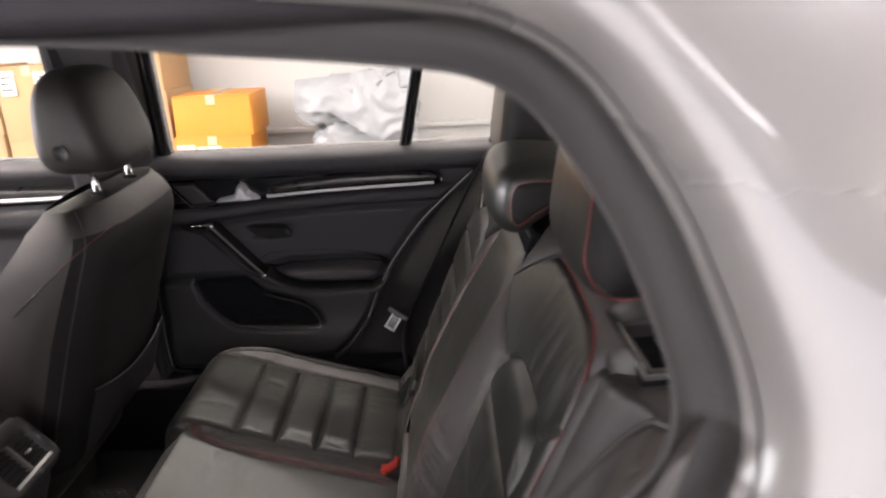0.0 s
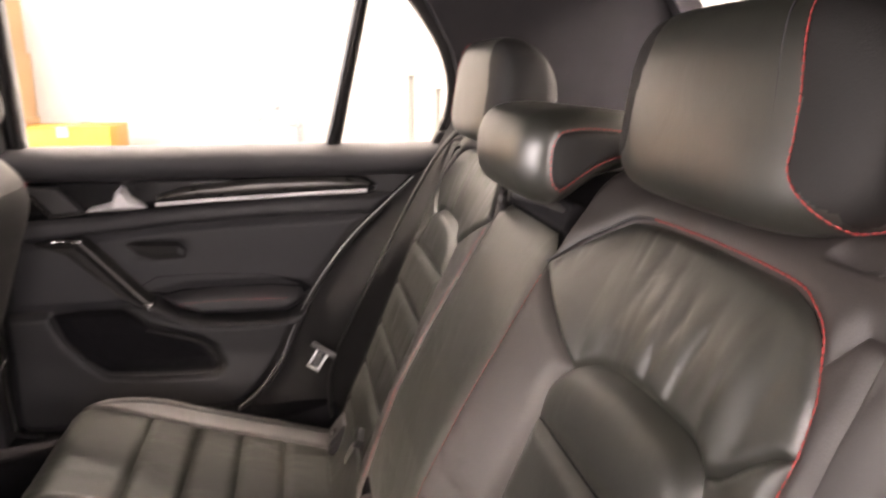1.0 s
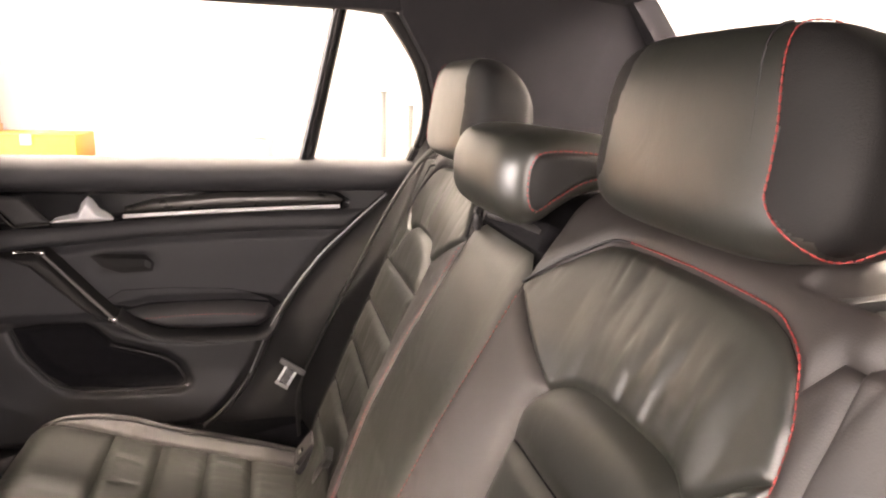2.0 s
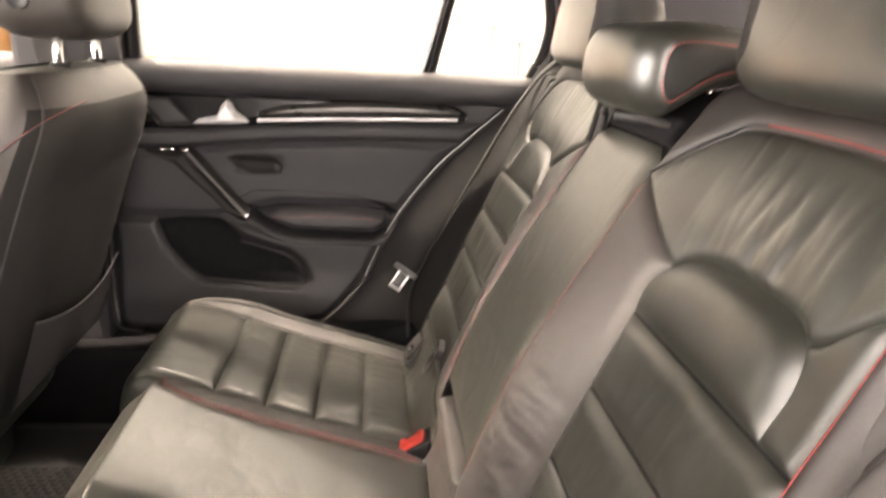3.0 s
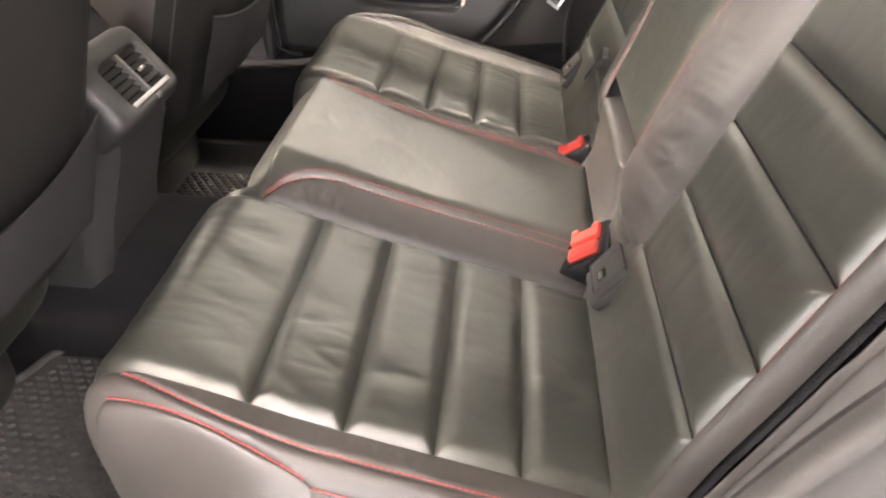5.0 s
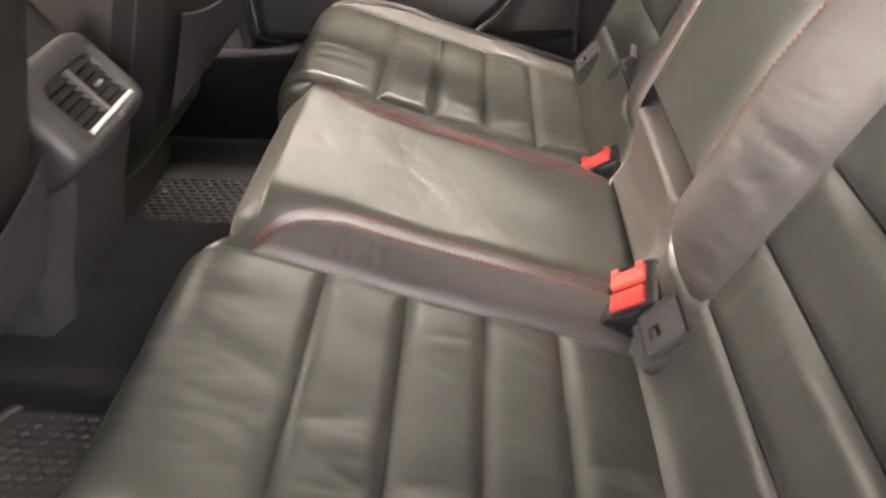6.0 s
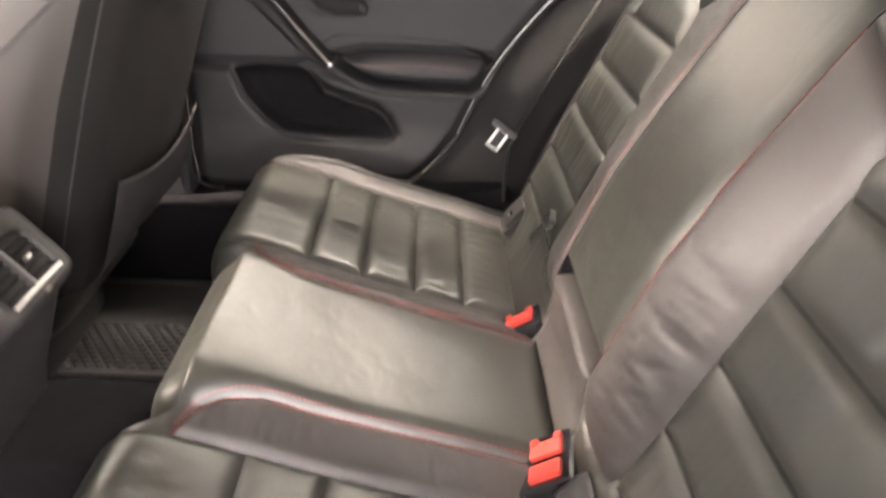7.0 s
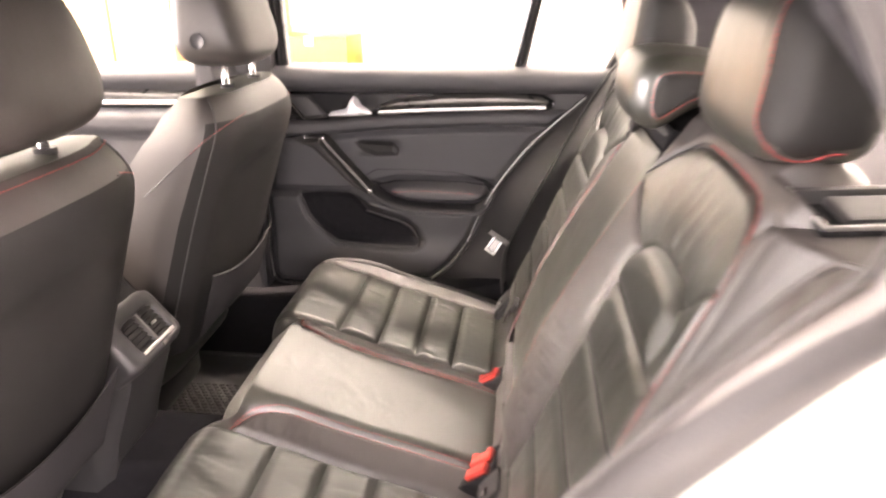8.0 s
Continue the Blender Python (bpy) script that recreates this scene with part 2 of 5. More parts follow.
def back_lift(y, s):
    """The folded armrest stands proud over a recessed foot; the bolsters beside it fall away outward; the skin dips round the head pads."""
    a = np.abs(np.asarray(y, float))
    z = np.interp(s, BACK[1], BACK[0][:, 1]) + 0 * a
    front = s < s_at(BACK, 1, 1.06)
    proud = np.interp(z, (0.46, 0.56, 0.64, 0.73, 0.82, 0.90, 0.98, 1.04), (0.012, 0.024, 0.030, 0.033, 0.026, 0.016, 0.008, 0.0)) * front
    beside = (1 - np.clip((a - 0.112) / 0.124, 0, 1) ** 1.7) * smooth01((z - 0.515) / 0.075)
    outline = [(u, s_at(BACK, 1, v)) for u, v in HEAD_PAD]
    d, inside, _, _ = poly_dist(a, np.asarray(s, float) + 0 * a, outline)
    dip = 0.0045 * np.exp(-(d / np.where(inside, 0.018, 0.034)) ** 2) * smooth01((z - 0.868) / 0.04) * smooth01((a - 0.228) / 0.06) * front
    pit = 0.050 * smooth01((a - 0.440) / 0.018) * (s > s_at(BACK, 1, 1.066)) * (y < 0)
    foot = np.interp(z, (0.46, 0.580, 0.590, 0.604, 0.610), (0.0, 0.004, 0.026, 0.028, 0.0)) * (a < 0.1135) * front
    return proud * beside - foot - dip - pit - 0.020 * smooth01((a - 0.507) / 0.040)


def on_seat(prof, lift, y, s, h):
    """Points on a seat's skin: across y, along the profile at s, h proud of it."""
    c, ss, t = prof
    y, s, h = np.asarray(y, float), np.asarray(s, float), np.asarray(h, float)
    x, z = np.interp(s, ss, c[:, 0]), np.interp(s, ss, c[:, 1])
    tx, tz = np.interp(s, ss, t[:, 0]), np.interp(s, ss, t[:, 1])
    sign = -1.0 if prof is BACK else 1.0
    nx, nz = sign * tz, -sign * tx
    hh = h + lift(y, s)
    if prof is CUSHION:
        back = 0.044 * (1 - smooth01((np.abs(y) - 0.160) / 0.036)) * smooth01((-x - 0.405) / 0.055) + 24.0 * np.clip(np.abs(y) - 0.486, 0, 0.075) ** 2 * smooth01((-x - 0.26) / 0.16)
        x, z = x + back, z - 0.33 * back * (tz < 0.9)
    return np.stack([x + nx * hh, y, z + nz * hh], -1)


def poly_dist(py, ps, poly):
    """Distance to a polygon's outline, whether inside, and the nearest outline point, for arrays of points."""
    d = np.full(py.shape, 9.0)
    ny, ns = py.copy(), ps.copy()
    inside = np.zeros(py.shape, bool)
    n = len(poly)
    for i in range(n):
        (ay, as_), (by, bs) = poly[i], poly[(i + 1) % n]
        ey, es = by - ay, bs - as_
        t = np.clip(((py - ay) * ey + (ps - as_) * es) / (ey * ey + es * es + 1e-12), 0, 1)
        qy, qs = ay + t * ey, as_ + t * es
        dd = np.hypot(py - qy, ps - qs)
        near = dd < d
        d, ny, ns = np.where(near, dd, d), np.where(near, qy, ny), np.where(near, qs, ns)
        cross = ((as_ > ps) != (bs > ps)) & (py < (by - ay) * (ps - as_) / (bs - as_ + 1e-12) + ay)
        inside ^= cross
    return d, inside, ny, ns


def fill(nu, nv, inside, reach):
    """Cells of a grid that touch the inside; reach: points inside or near enough to be drawn onto the outline."""
    out = []
    for i in range(nu - 1):
        for j in range(nv - 1):
            q = (i * nv + j, i * nv + j + 1, (i + 1) * nv + j + 1, (i + 1) * nv + j)
            if all(reach[k] for k in q) and sum(inside[k] for k in q) >= 1:
                out.append(q)
    return out


def wrinkle(P, amp, stretch, seed):
    """Leather folds: soft waves with narrow creases, stretched along one way."""
    out = np.empty(len(P))
    for i, p in enumerate(P):
        v = noise.noise(Vector((p[0] * stretch[0] + seed, p[1] * stretch[1], p[2] * stretch[2])))
        w = noise.noise(Vector((p[0] * stretch[0] * 1.3 - seed, p[1] * stretch[1] * 1.3 + 3.1, p[2] * stretch[2] * 1.3)))
        worn = min(1.0, max(0.0, 0.45 + 1.6 * noise.noise(Vector((p[0] * 8 + seed, p[1] * 8, p[2] * 8)))))
        u = noise.noise(Vector((p[0] * stretch[0] * 2.6 + 5.3, p[1] * stretch[1] * 2.4 - seed, p[2] * stretch[2] * 2.6)))
        out[i] = (v - 0.45 * max(0.0, 1 - abs(w) * 2.2) ** 2 - 0.20 * max(0.0, 1 - abs(u) * 2.6) ** 2) * worn
    return amp * out


def panels(prof, lift, regions, parent, step=0.0034, surf=None):
    """Cut a seat's skin into sewn panels. Each region: name, outline in (y, s), crown, roll width, seam depth, fold size, material, label."""
    for name, poly, crown, roll, depth, fold, mat, label in regions:
        ys, ss_ = [p[0] for p in poly], [p[1] for p in poly]
        ny, ns = max(6, int((max(ys) - min(ys)) / step) + 2), max(6, int((max(ss_) - min(ss_)) / step) + 2)
        Y, S = np.meshgrid(np.linspace(min(ys), max(ys), ny), np.linspace(min(ss_), max(ss_), ns), indexing="ij")
        y, s = Y.ravel(), S.ravel()
        d, inside, ny_, ns_ = poly_dist(y, s, poly)
        du, dv = (max(ys) - min(ys)) / (ny - 1), (max(ss_) - min(ss_)) / (ns - 1)
        reach = inside | (d < 1.45 * max(du, dv))
        y, s = np.where(inside, y, ny_), np.where(inside, s, ns_)
        d = np.where(inside, d, 0.0)
        q = np.clip(d / roll, 0, 1)
        h = -depth + (depth + crown) * (1 - (1 - q) ** 2.3)
        h = np.where(inside, h, -depth)
        skin = surf or (lambda yy, sv, hv: on_seat(prof, lift, yy, sv, hv))
        P0 = skin(y, s, 0 * y)
        if fold:
            size, way = fold if isinstance(fold, tuple) else (fold, (6, 19, 8) if prof is CUSHION else (7, 21, 5))
            h = h + q * wrinkle(P0, size, way, len(name) * 3.7 + sum(ys) * 5)
        P = skin(y, s, h)
        keep = fill(ny, ns, inside, reach)
        used = sorted({k for f in keep for k in f})
        back = {k: n for n, k in enumerate(used)}
        add(name, [P[k] for k in used], [tuple(back[k] for k in f) for f in keep], mat, parent, label)


def rect(y0, y1, s0, s1):
    return [(y0, s0), (y1, s0), (y1, s1), (y0, s1)]

# ---- the garage ----
def slab(name, x0, x1, y0, y1, z0, z1, mat, label, category):
    ob = box(name, x0, x1, y0, y1, z0, z1, mat, None, label, bevel=0)
    return tagged(ob, label, category, kind="structure")


slab("ground", -9, 9, -7, 5.2, -0.2, 0, CONCRETE, "bare grey concrete garage floor", "floor")
slab("wall_far", -9, 9, 4.75, 4.95, 0, CEIL, WALLPAINT, "plain white painted garage wall", "wall")
for wx0, wx1, wz0, wz1 in ((-9, -4, 0, CEIL), (4, 9, 0, CEIL), (-4, 4, 2.75, CEIL)):
    slab("wall_near", wx0, wx1, -7, -6.8, wz0, wz1, WALLPAINT, "white garage wall beside an unseen, assumed open doorway", "wall")
slab("ground_yard", -14, 14, -20, -7, -0.2, -0.01, CONCRETE, "grey concrete yard outside the garage", "ground")
# fill lamp added in an unseen, assumed doorway to brighten the cabin
door_light = bpy.data.lights.new("doorway_fill_light", "AREA")
door_light.shape, door_light.size, door_light.size_y, door_light.energy, door_light.color = "RECTANGLE", 7.8, 2.6, 150, (0.93, 0.94, 1.0)
door_lamp = new("doorway_fill_light", door_light)
door_lamp.matrix_world = look((0, -6.9, 1.4), (0, 0, 1.2))
for wy0, wy1, wz0, wz1 in ((-6.8, -4.0, 0, CEIL), (4.0, 4.75, 0, CEIL), (-4.0, 4.0, 2.75, CEIL)):
    slab("wall_front", -9, -8.8, wy0, wy1, wz0, wz1, WALLPAINT, "white end wall beside an unseen, assumed open gateway", "wall")
# second added fill, in an assumed gateway ahead of the car, narrowed to the cabin
gate_light = bpy.data.lights.new("gate_fill_light", "AREA")
gate_light.shape, gate_light.size, gate_light.size_y, gate_light.energy, gate_light.color = "RECTANGLE", 7.8, 2.6, 130, (0.93, 0.96, 1.0)
gate_light.spread = radians(105)
gate_lamp = new("gate_fill_light", gate_light)
gate_lamp.matrix_world = look((-8.9, 0, 1.4), (0, 0, 1.3))
slab("ground_drive", -20, -9, -12, 12, -0.2, -0.01, CONCRETE, "grey concrete drive outside the gate", "ground")
slab("wall_rear", 8.8, 9, -6.8, 4.75, 0, CEIL, WALLPAINT, "white slatted end wall behind the car", "wall")
slab("ceiling", -9, 9, -7, 4.95, CEIL, CEIL + 0.2, WALLPAINT, "white garage ceiling", "ceiling")
rail = tagged(box("trim", -6, 8, 4.70, 4.747, 0.50, 0.535, WALLPAINT, None, "narrow white ledge along the wall", 0.006), "narrow white ledge along the wall", "ledge", kind="structure")


def lamp_row(x0, x1, y, watts, tint=(1.0, 0.93, 0.84)):
    """A row of tube lights end to end under the ceiling, lit as one."""
    n = max(1, round((x1 - x0) / 1.6))
    for k in range(n):
        x = x0 + (k + 0.5) * (x1 - x0) / n
        t = thing("ceiling_lamp", "long white tube light placed out of view under the ceiling", "lamp", (x, y, CEIL - 0.06), "ceiling tube lights")
        box("housing", x - 0.75, x + 0.75, y - 0.06, y + 0.06, CEIL - 0.05, CEIL, STEEL, t, "", 0.008)
        box("tube", x - 0.72, x + 0.72, y - 0.03, y + 0.03, CEIL - 0.075, CEIL - 0.051, LAMP, t, "glowing white tube", 0.008)
    ld = bpy.data.lights.new("tube_light", "AREA")
    ld.shape, ld.size, ld.size_y, ld.energy, ld.color = "RECTANGLE", x1 - x0, 0.12, watts, tint
    lo = new("tube_light", ld)
    lo.location = ((x0 + x1) / 2, y, CEIL - 0.10)


# unseen rows, added where their light reaches the seats through the car's openings
lamp_row(-7.0, 6.0, -1.0, 40)
lamp_row(0.7, 6.3, -2.1, 80, (0.94, 0.93, 1.0))
lamp_row(-3.8, -0.6, -2.4, 30, (0.90, 0.92, 1.0))
lamp_row(-7.0, 1.2, -4.8, 55, (0.93, 0.94, 1.0))
lamp_row(2.8, 5.6, -4.8, 60)
lamp_row(-6.0, 6.0, 1.2, 95)
lamp_row(-6.0, 6.0, 1.6, 30)
lamp_row(-6.0, 6.0, 2.3, 22)
lamp_row(-6.0, 6.0, 3.2, 5)
lamp_row(-8.0, -2.2, 0.0, 400)
for yy in (-0.8, 0.0, 0.8):
    lamp_row(2.4, 8.0, yy, 70)


def carton(x0, x1, y0, y1, z0, z1, mat, label, labels=(), turn=0.0):
    """A closed cardboard carton with flap seam, tape and paper labels on the side that faces the car."""
    t = thing("cardboard_box", label, "box", ((x0 + x1) / 2, (y0 + y1) / 2, z0), "stacked cartons")
    t.rotation_euler = (0, 0, radians(turn))
    vs, fs = box_data(x0, x1, y0, y1, z0, z1, 0.006, 2)
    vs = [Vector((v.x + 0.006 * noise.noise(v * 3 + Vector((z0, 0, 0))), v.y + 0.010 * noise.noise(v * 2.3 + Vector((x0, 1, 0))), v.z)) for v in vs]
    add("carton_body", vs, fs, mat, t)
    xm = (x0 + x1) / 2
    box("packing_tape", xm - 0.03, xm + 0.03, y0 - 0.012, y1 + 0.012, z1 - 0.06, z1 + 0.003, TAPE, t, "strip of packing tape over the top", 0.001)
    box("flap", x0 + 0.004, x1 - 0.004, y0 - 0.004, y0 + 0.02, z1 - 0.010, z1 + 0.004, mat, t, "", 0.002)
    for fx, fz, wx, wz in labels:
        lx, lz = x0 + fx * (x1 - x0), z0 + fz * (z1 - z0)
        p = box("paper_label", lx, lx + wx, y0 - 0.016, y0 - 0.006, lz, lz + wz, PAPER, t, "white shipping label", 0.0008)
        for k in range(3):
            box("print_bar", lx + wx * 0.1, lx + wx * (0.85 - 0.2 * (k % 2)), y0 - 0.018, y0 - 0.0158, lz + wz * (0.2 + 0.25 * k), lz + wz * (0.28 + 0.25 * k), INK, p, "", 0)
    return t


Y0 = 4.0
carton(-1.745, -1.215, Y0, Y0 + 0.5, 0.0, 0.30, CARD, "brown cardboard box at the bottom of a stack")
carton(-1.76, -1.225, Y0, Y0 + 0.5, 0.30, 0.60, CARD_TAPED, "orange taped cardboard box with two paper labels", ((0.04, 0.42, 0.12, 0.12), (0.30, 0.40, 0.16, 0.11)))
carton(-1.735, -1.20, Y0, Y0 + 0.5, 0.60, 0.88, CARD_TAPED, "orange taped cardboard box on top of a stack", ())
carton(-2.33, -1.80, Y0 + 0.04, Y0 + 0.6, 0.0, 0.46, CARD, "large brown cardboard box on the floor")
carton(-2.31, -1.77, Y0 + 0.02, Y0 + 0.6, 0.46, 0.92, CARD, "large brown cardboard box in a tall stack", ((0.80, 0.70, 0.07, 0.09),))
carton(-2.32, -1.78, Y0 + 0.02, Y0 + 0.6, 0.92, 1.33, CARD, "brown cardboard box in a tall stack", ((0.75, 0.30, 0.10, 0.10),))
carton(-2.30, -1.80, Y0 + 0.04, Y0 + 0.6, 1.33, 1.72, CARD, "brown cardboard box on top of a tall stack")
carton(-3.45, -2.93, Y0, Y0 + 0.5, 0.0, 0.68, CARD, "brown cardboard box low in a stack", ((0.3, 0.5, 0.1, 0.12),))
carton(-3.42, -2.92, Y0, Y0 + 0.5, 0.68, 1.14, CARD, "brown cardboard box with white labels", ((0.2, 0.35, 0.12, 0.2),))
carton(-2.90, -2.44, Y0, Y0 + 0.5, 0.0, 0.64, CARD, "brown cardboard box low in a stack beside others", ((0.1, 0.55, 0.12, 0.14), (0.6, 0.5, 0.1, 0.18)))
carton(-2.90, -2.45, Y0, Y0 + 0.5, 0.64, 1.13, CARD, "brown cardboard box with three white labels", ((0.08, 0.62, 0.10, 0.16), (0.60, 0.68, 0.12, 0.12), (0.55, 0.2, 0.06, 0.06)))
carton(-0.98, -0.55, Y0 - 0.1, Y0 + 0.2, 0.0, 0.475, CARD, "small brown cardboard box in front of the wall")


def wrapped_bundle():
    """Two soft loads, the upper one under a creased sheet that hangs over its edge and ends in a pointed corner."""
    t = thing("wrapped_bundle", "bundle loosely wrapped in crumpled white plastic sheet", "bundle", (-0.47, 4.25, 0))
    def crease(v, seed, k):
        q = v * k + Vector((seed, 0, seed * 0.7))
        warp = Vector((noise.noise(q * 0.6), noise.noise(q * 0.6 + Vector((7, 1, 3))), noise.noise(q * 0.6 + Vector((2, 9, 5))))) * 1.2
        return abs(noise.noise(q + warp)) + 0.5 * abs(noise.noise((q + warp) * 2.3))
    def blob(name, cx, cz, hx, hz, seed, amp, lean):
        vs, fs = superbox(cx, 4.28, cz, hx, 0.30, hz, 0.35, 0.35, 80, 150)
        out = []
        for v in vs:
            d = Vector((v.x - cx, (v.y - 4.28), v.z - cz)).normalized()
            w = v + d * (amp * (0.55 - 1.5 * crease(v, seed, 5.5)))
            w.z += lean * (v.x - cx) * max(0.0, (v.z - cz) / hz)
            out.append(w)
        add(name, out, fs, WRAP, t)
    blob("lower_wrap", -0.44, 0.33, 0.36, 0.34, 2.0, 0.075, 0.0)
    blob("upper_wrap", -0.47, 0.79, 0.41, 0.17, 9.0, 0.07, 0.10)
    blob("corner_wrap", -0.12, 0.93, 0.06, 0.07, 5.0, 0.05, 0.0)
    n = 36
    rows = []
    for i in range(n):
        u = i / (n - 1)
        x = -0.88 + 0.80 * u
        low = 0.70 - 0.20 * max(0.0, 1 - abs(u - 0.72) / 0.42) + 0.05 * (1 - u)
        for j in range(20):
            w = j / 19
            z = 0.955 + 0.06 * u + (low - 0.955 - 0.06 * u) * w
            p = Vector((x, 3.955 - 0.035 * math.sin(w * math.pi * 0.6), z))
            p.y += 0.07 * (crease(p, 4.0, 6.0) - 0.3) + 0.10 * (1 - w) ** 6
            rows.append(p)
    add("hanging_sheet", rows, grid_faces(n, 20), WRAP, t, "creased sheet hanging over the edge")


wrapped_bundle()


def steel_post(x, top, w):
    """An upright of a trolley: channel with a forked head, on a foot plate."""
    t = thing("steel_post", "grey steel upright with a forked head standing by the wall", "post", (x, 4.3, 0), "steel uprights")
    for s in (-1, 1):
        box("channel", x + s * w * 0.30 - 0.012, x + s * w * 0.30 + 0.012, 4.27, 4.33, 0.02, top - 0.05, STEEL, t, "", 0.003)
    box("web", x - w * 0.30, x + w * 0.30, 4.315, 4.325, 0.02, top - 0.06, STEEL, t, "", 0.001)
    box("head", x - w * 0.52, x + w * 0.52, 4.26, 4.34, top - 0.06, top - 0.025, STEEL, t, "", 0.006)
    for s in (-1, 1):
        box("prong", x + s * w * 0.42 - 0.012, x + s * w * 0.42 + 0.012, 4.27, 4.33, top - 0.03, top, STEEL, t, "", 0.004)
    box("foot_plate", x - 0.08, x + 0.08, 4.2, 4.4, 0, 0.02, STEEL, t, "", 0.003)


steel_post(0.71, 1.25, 0.115)
steel_post(0.90, 1.16, 0.10)


# ---- the car's shell ----
def sheet(name, rows, mat, label, category, smooth=True, thick=0.0):
    """A structure skin through rows of points (all rows equally long)."""
    nu, nv = len(rows), len(rows[0])
    ob = add(name, [p for r in rows for p in r], grid_faces(nu, nv), mat, None, label, smooth)
    tagged(ob, label, category, kind="structure")
    if thick:
        so = ob.modifiers.new("thickness", "SOLIDIFY")
        so.thickness, so.offset = thick, 1.0
    return ob


# headliner, arched from one side rail to the other and falling to the rear
hl = []
for i in range(25):
    x = -1.2 + 1.86 * i / 24
    row = []
    for j in range(33):
        v = -1 + 2 * j / 32
        zc = 1.455 - 0.10 * max(0, x - 0.25) ** 1.5 - 0.04 * max(0, -0.9 - x)
        row.append((x, v * 0.63, zc - 0.115 * abs(v) ** 4))
    hl.append(row)
sheet("ceiling_headliner", hl, LINING, "black cloth headliner of the car", "headliner", thick=0.02)

RING = [(-0.66, 1.36), (-0.40, 1.352), (-0.12, 1.339), (-0.03, 1.331), (0.09, 1.319), (0.138, 1.309), (0.170, 1.288), (0.196, 1.252), (0.216, 1.216), (0.233, 1.172), (0.243, 1.135), (0.242, 1.105), (0.226, 1.080), (0.190, 1.053), (0.150, 1.020), (0.10, 0.972), (0.04, 0.90), (-0.02, 0.815), (-0.07, 0.71), (-0.11, 0.60), (-0.17, 0.49), (-0.27, 0.42), (-0.42, 0.40), (-0.60, 0.40), (-0.70, 0.44), (-0.73, 0.60), (-0.72, 0.90), (-0.70, 1.20)]


def ring_rows(side, n=420):
    c = curve_pts([(x, z, 0) for x, z in RING], n, True)[:, :2]
    t = np.roll(c, -1, 0) - np.roll(c, 1, 0)
    t /= np.linalg.norm(t, axis=1)[:, None]
    nrm = np.stack([-t[:, 1], t[:, 0]], 1)
    mid = c.mean(0)
    if ((c - mid) * nrm).sum() < 0:
        nrm = -nrm
    return c, nrm


def skin_y(z):
    d = max(0.0, z - 0.95)
    return 0.775 - 0.40 * d * d / (d + 0.12)


def ring_strip(name, section, mat, label, category, side):
    """Sweep a section (outward, inboard) round the door opening; it stays narrow along the front pillar."""
    c, nrm = ring_rows(side)
    vs = []
    for p, n in zip(c, nrm):
        wide = smooth01((p[0] + 0.62) / 0.2)
        for r, d in section:
            r = r if r < 0.08 else 0.08 + (r - 0.08) * max(0.03, wide)
            q = p + n * r
            vs.append((q[0], side * (skin_y(q[1]) - d), q[1]))
    ob = add(name, vs, grid_faces(len(c), len(section), True), mat, None, label)
    return tagged(ob, label, category, kind="structure")


arc = lambda cx, cy, r, a0, a1, k: [(cx + r * math.cos(radians(a0 + (a1 - a0) * i / k)), cy + r * math.sin(radians(a0 + (a1 - a0) * i / k))) for i in range(k + 1)]
# near opening: seal bulb, inner lining edge, painted jamb, outer skin
ring_strip("trim_door_seal", [(0.006, 0.05), (-0.004, 0.036)] + arc(0.010, 0.016, 0.017, 150, 0, 8) + [(0.032, 0.008), (0.034, 0.000)], SEAL, "thick dark rubber door seal round the opening", "seal", -1)
ring_strip("trim_opening_lining", [(0.040, 0.040), (0.030, 0.052), (0.010, 0.056), (0.006, 0.046)], LINING, "black lining behind the door seal", "lining", -1)
ring_strip("car_jamb", [(0.028, 0.010), (0.034, 0.002), (0.039, -0.006), (0.046, -0.013), (0.056, -0.020), (0.068, -0.025), (0.082, -0.028), (0.10, -0.030), (0.14, -0.031), (0.22, -0.03), (0.34, -0.026), (0.5, -0.02)], PAINT, "glossy silver painted door jamb and rear quarter panel", "car body", -1)


# far side: pillar trims, sill, window surround
def prism(name, outline, y0, y1, mat, label="", category="", parent=None, bevel=0.006, lean=0.0):
    """A flat piece with the outline (x, z), from y0 to y1, edges rounded; lean shifts y with height above the belt."""
    bm = bmesh.new()
    a = [bm.verts.new((x, y0, z)) for x, z in outline]
    f = bm.faces.new(a)
    ex = bmesh.ops.extrude_face_region(bm, geom=[f])
    for v in ex["geom"]:
        if isinstance(v, bmesh.types.BMVert):
            v.co.y = y1
    if bevel:
        bmesh.ops.bevel(bm, geom=list(bm.edges), offset=bevel, segments=2, profile=0.7, affect="EDGES")
    bmesh.ops.recalc_face_normals(bm, faces=list(bm.faces))
    bm.verts.ensure_lookup_table()
    vs = [Vector((v.co.x, v.co.y - lean * max(0, v.co.z - 1.03), v.co.z)) for v in bm.verts]
    fs = [tuple(v.index for v in f.verts) for f in bm.faces]
    bm.free()
    ob = add(name, vs, fs, mat, parent, label, False)
    if parent is None:
        tagged(ob, label, category, kind="structure")
    return ob


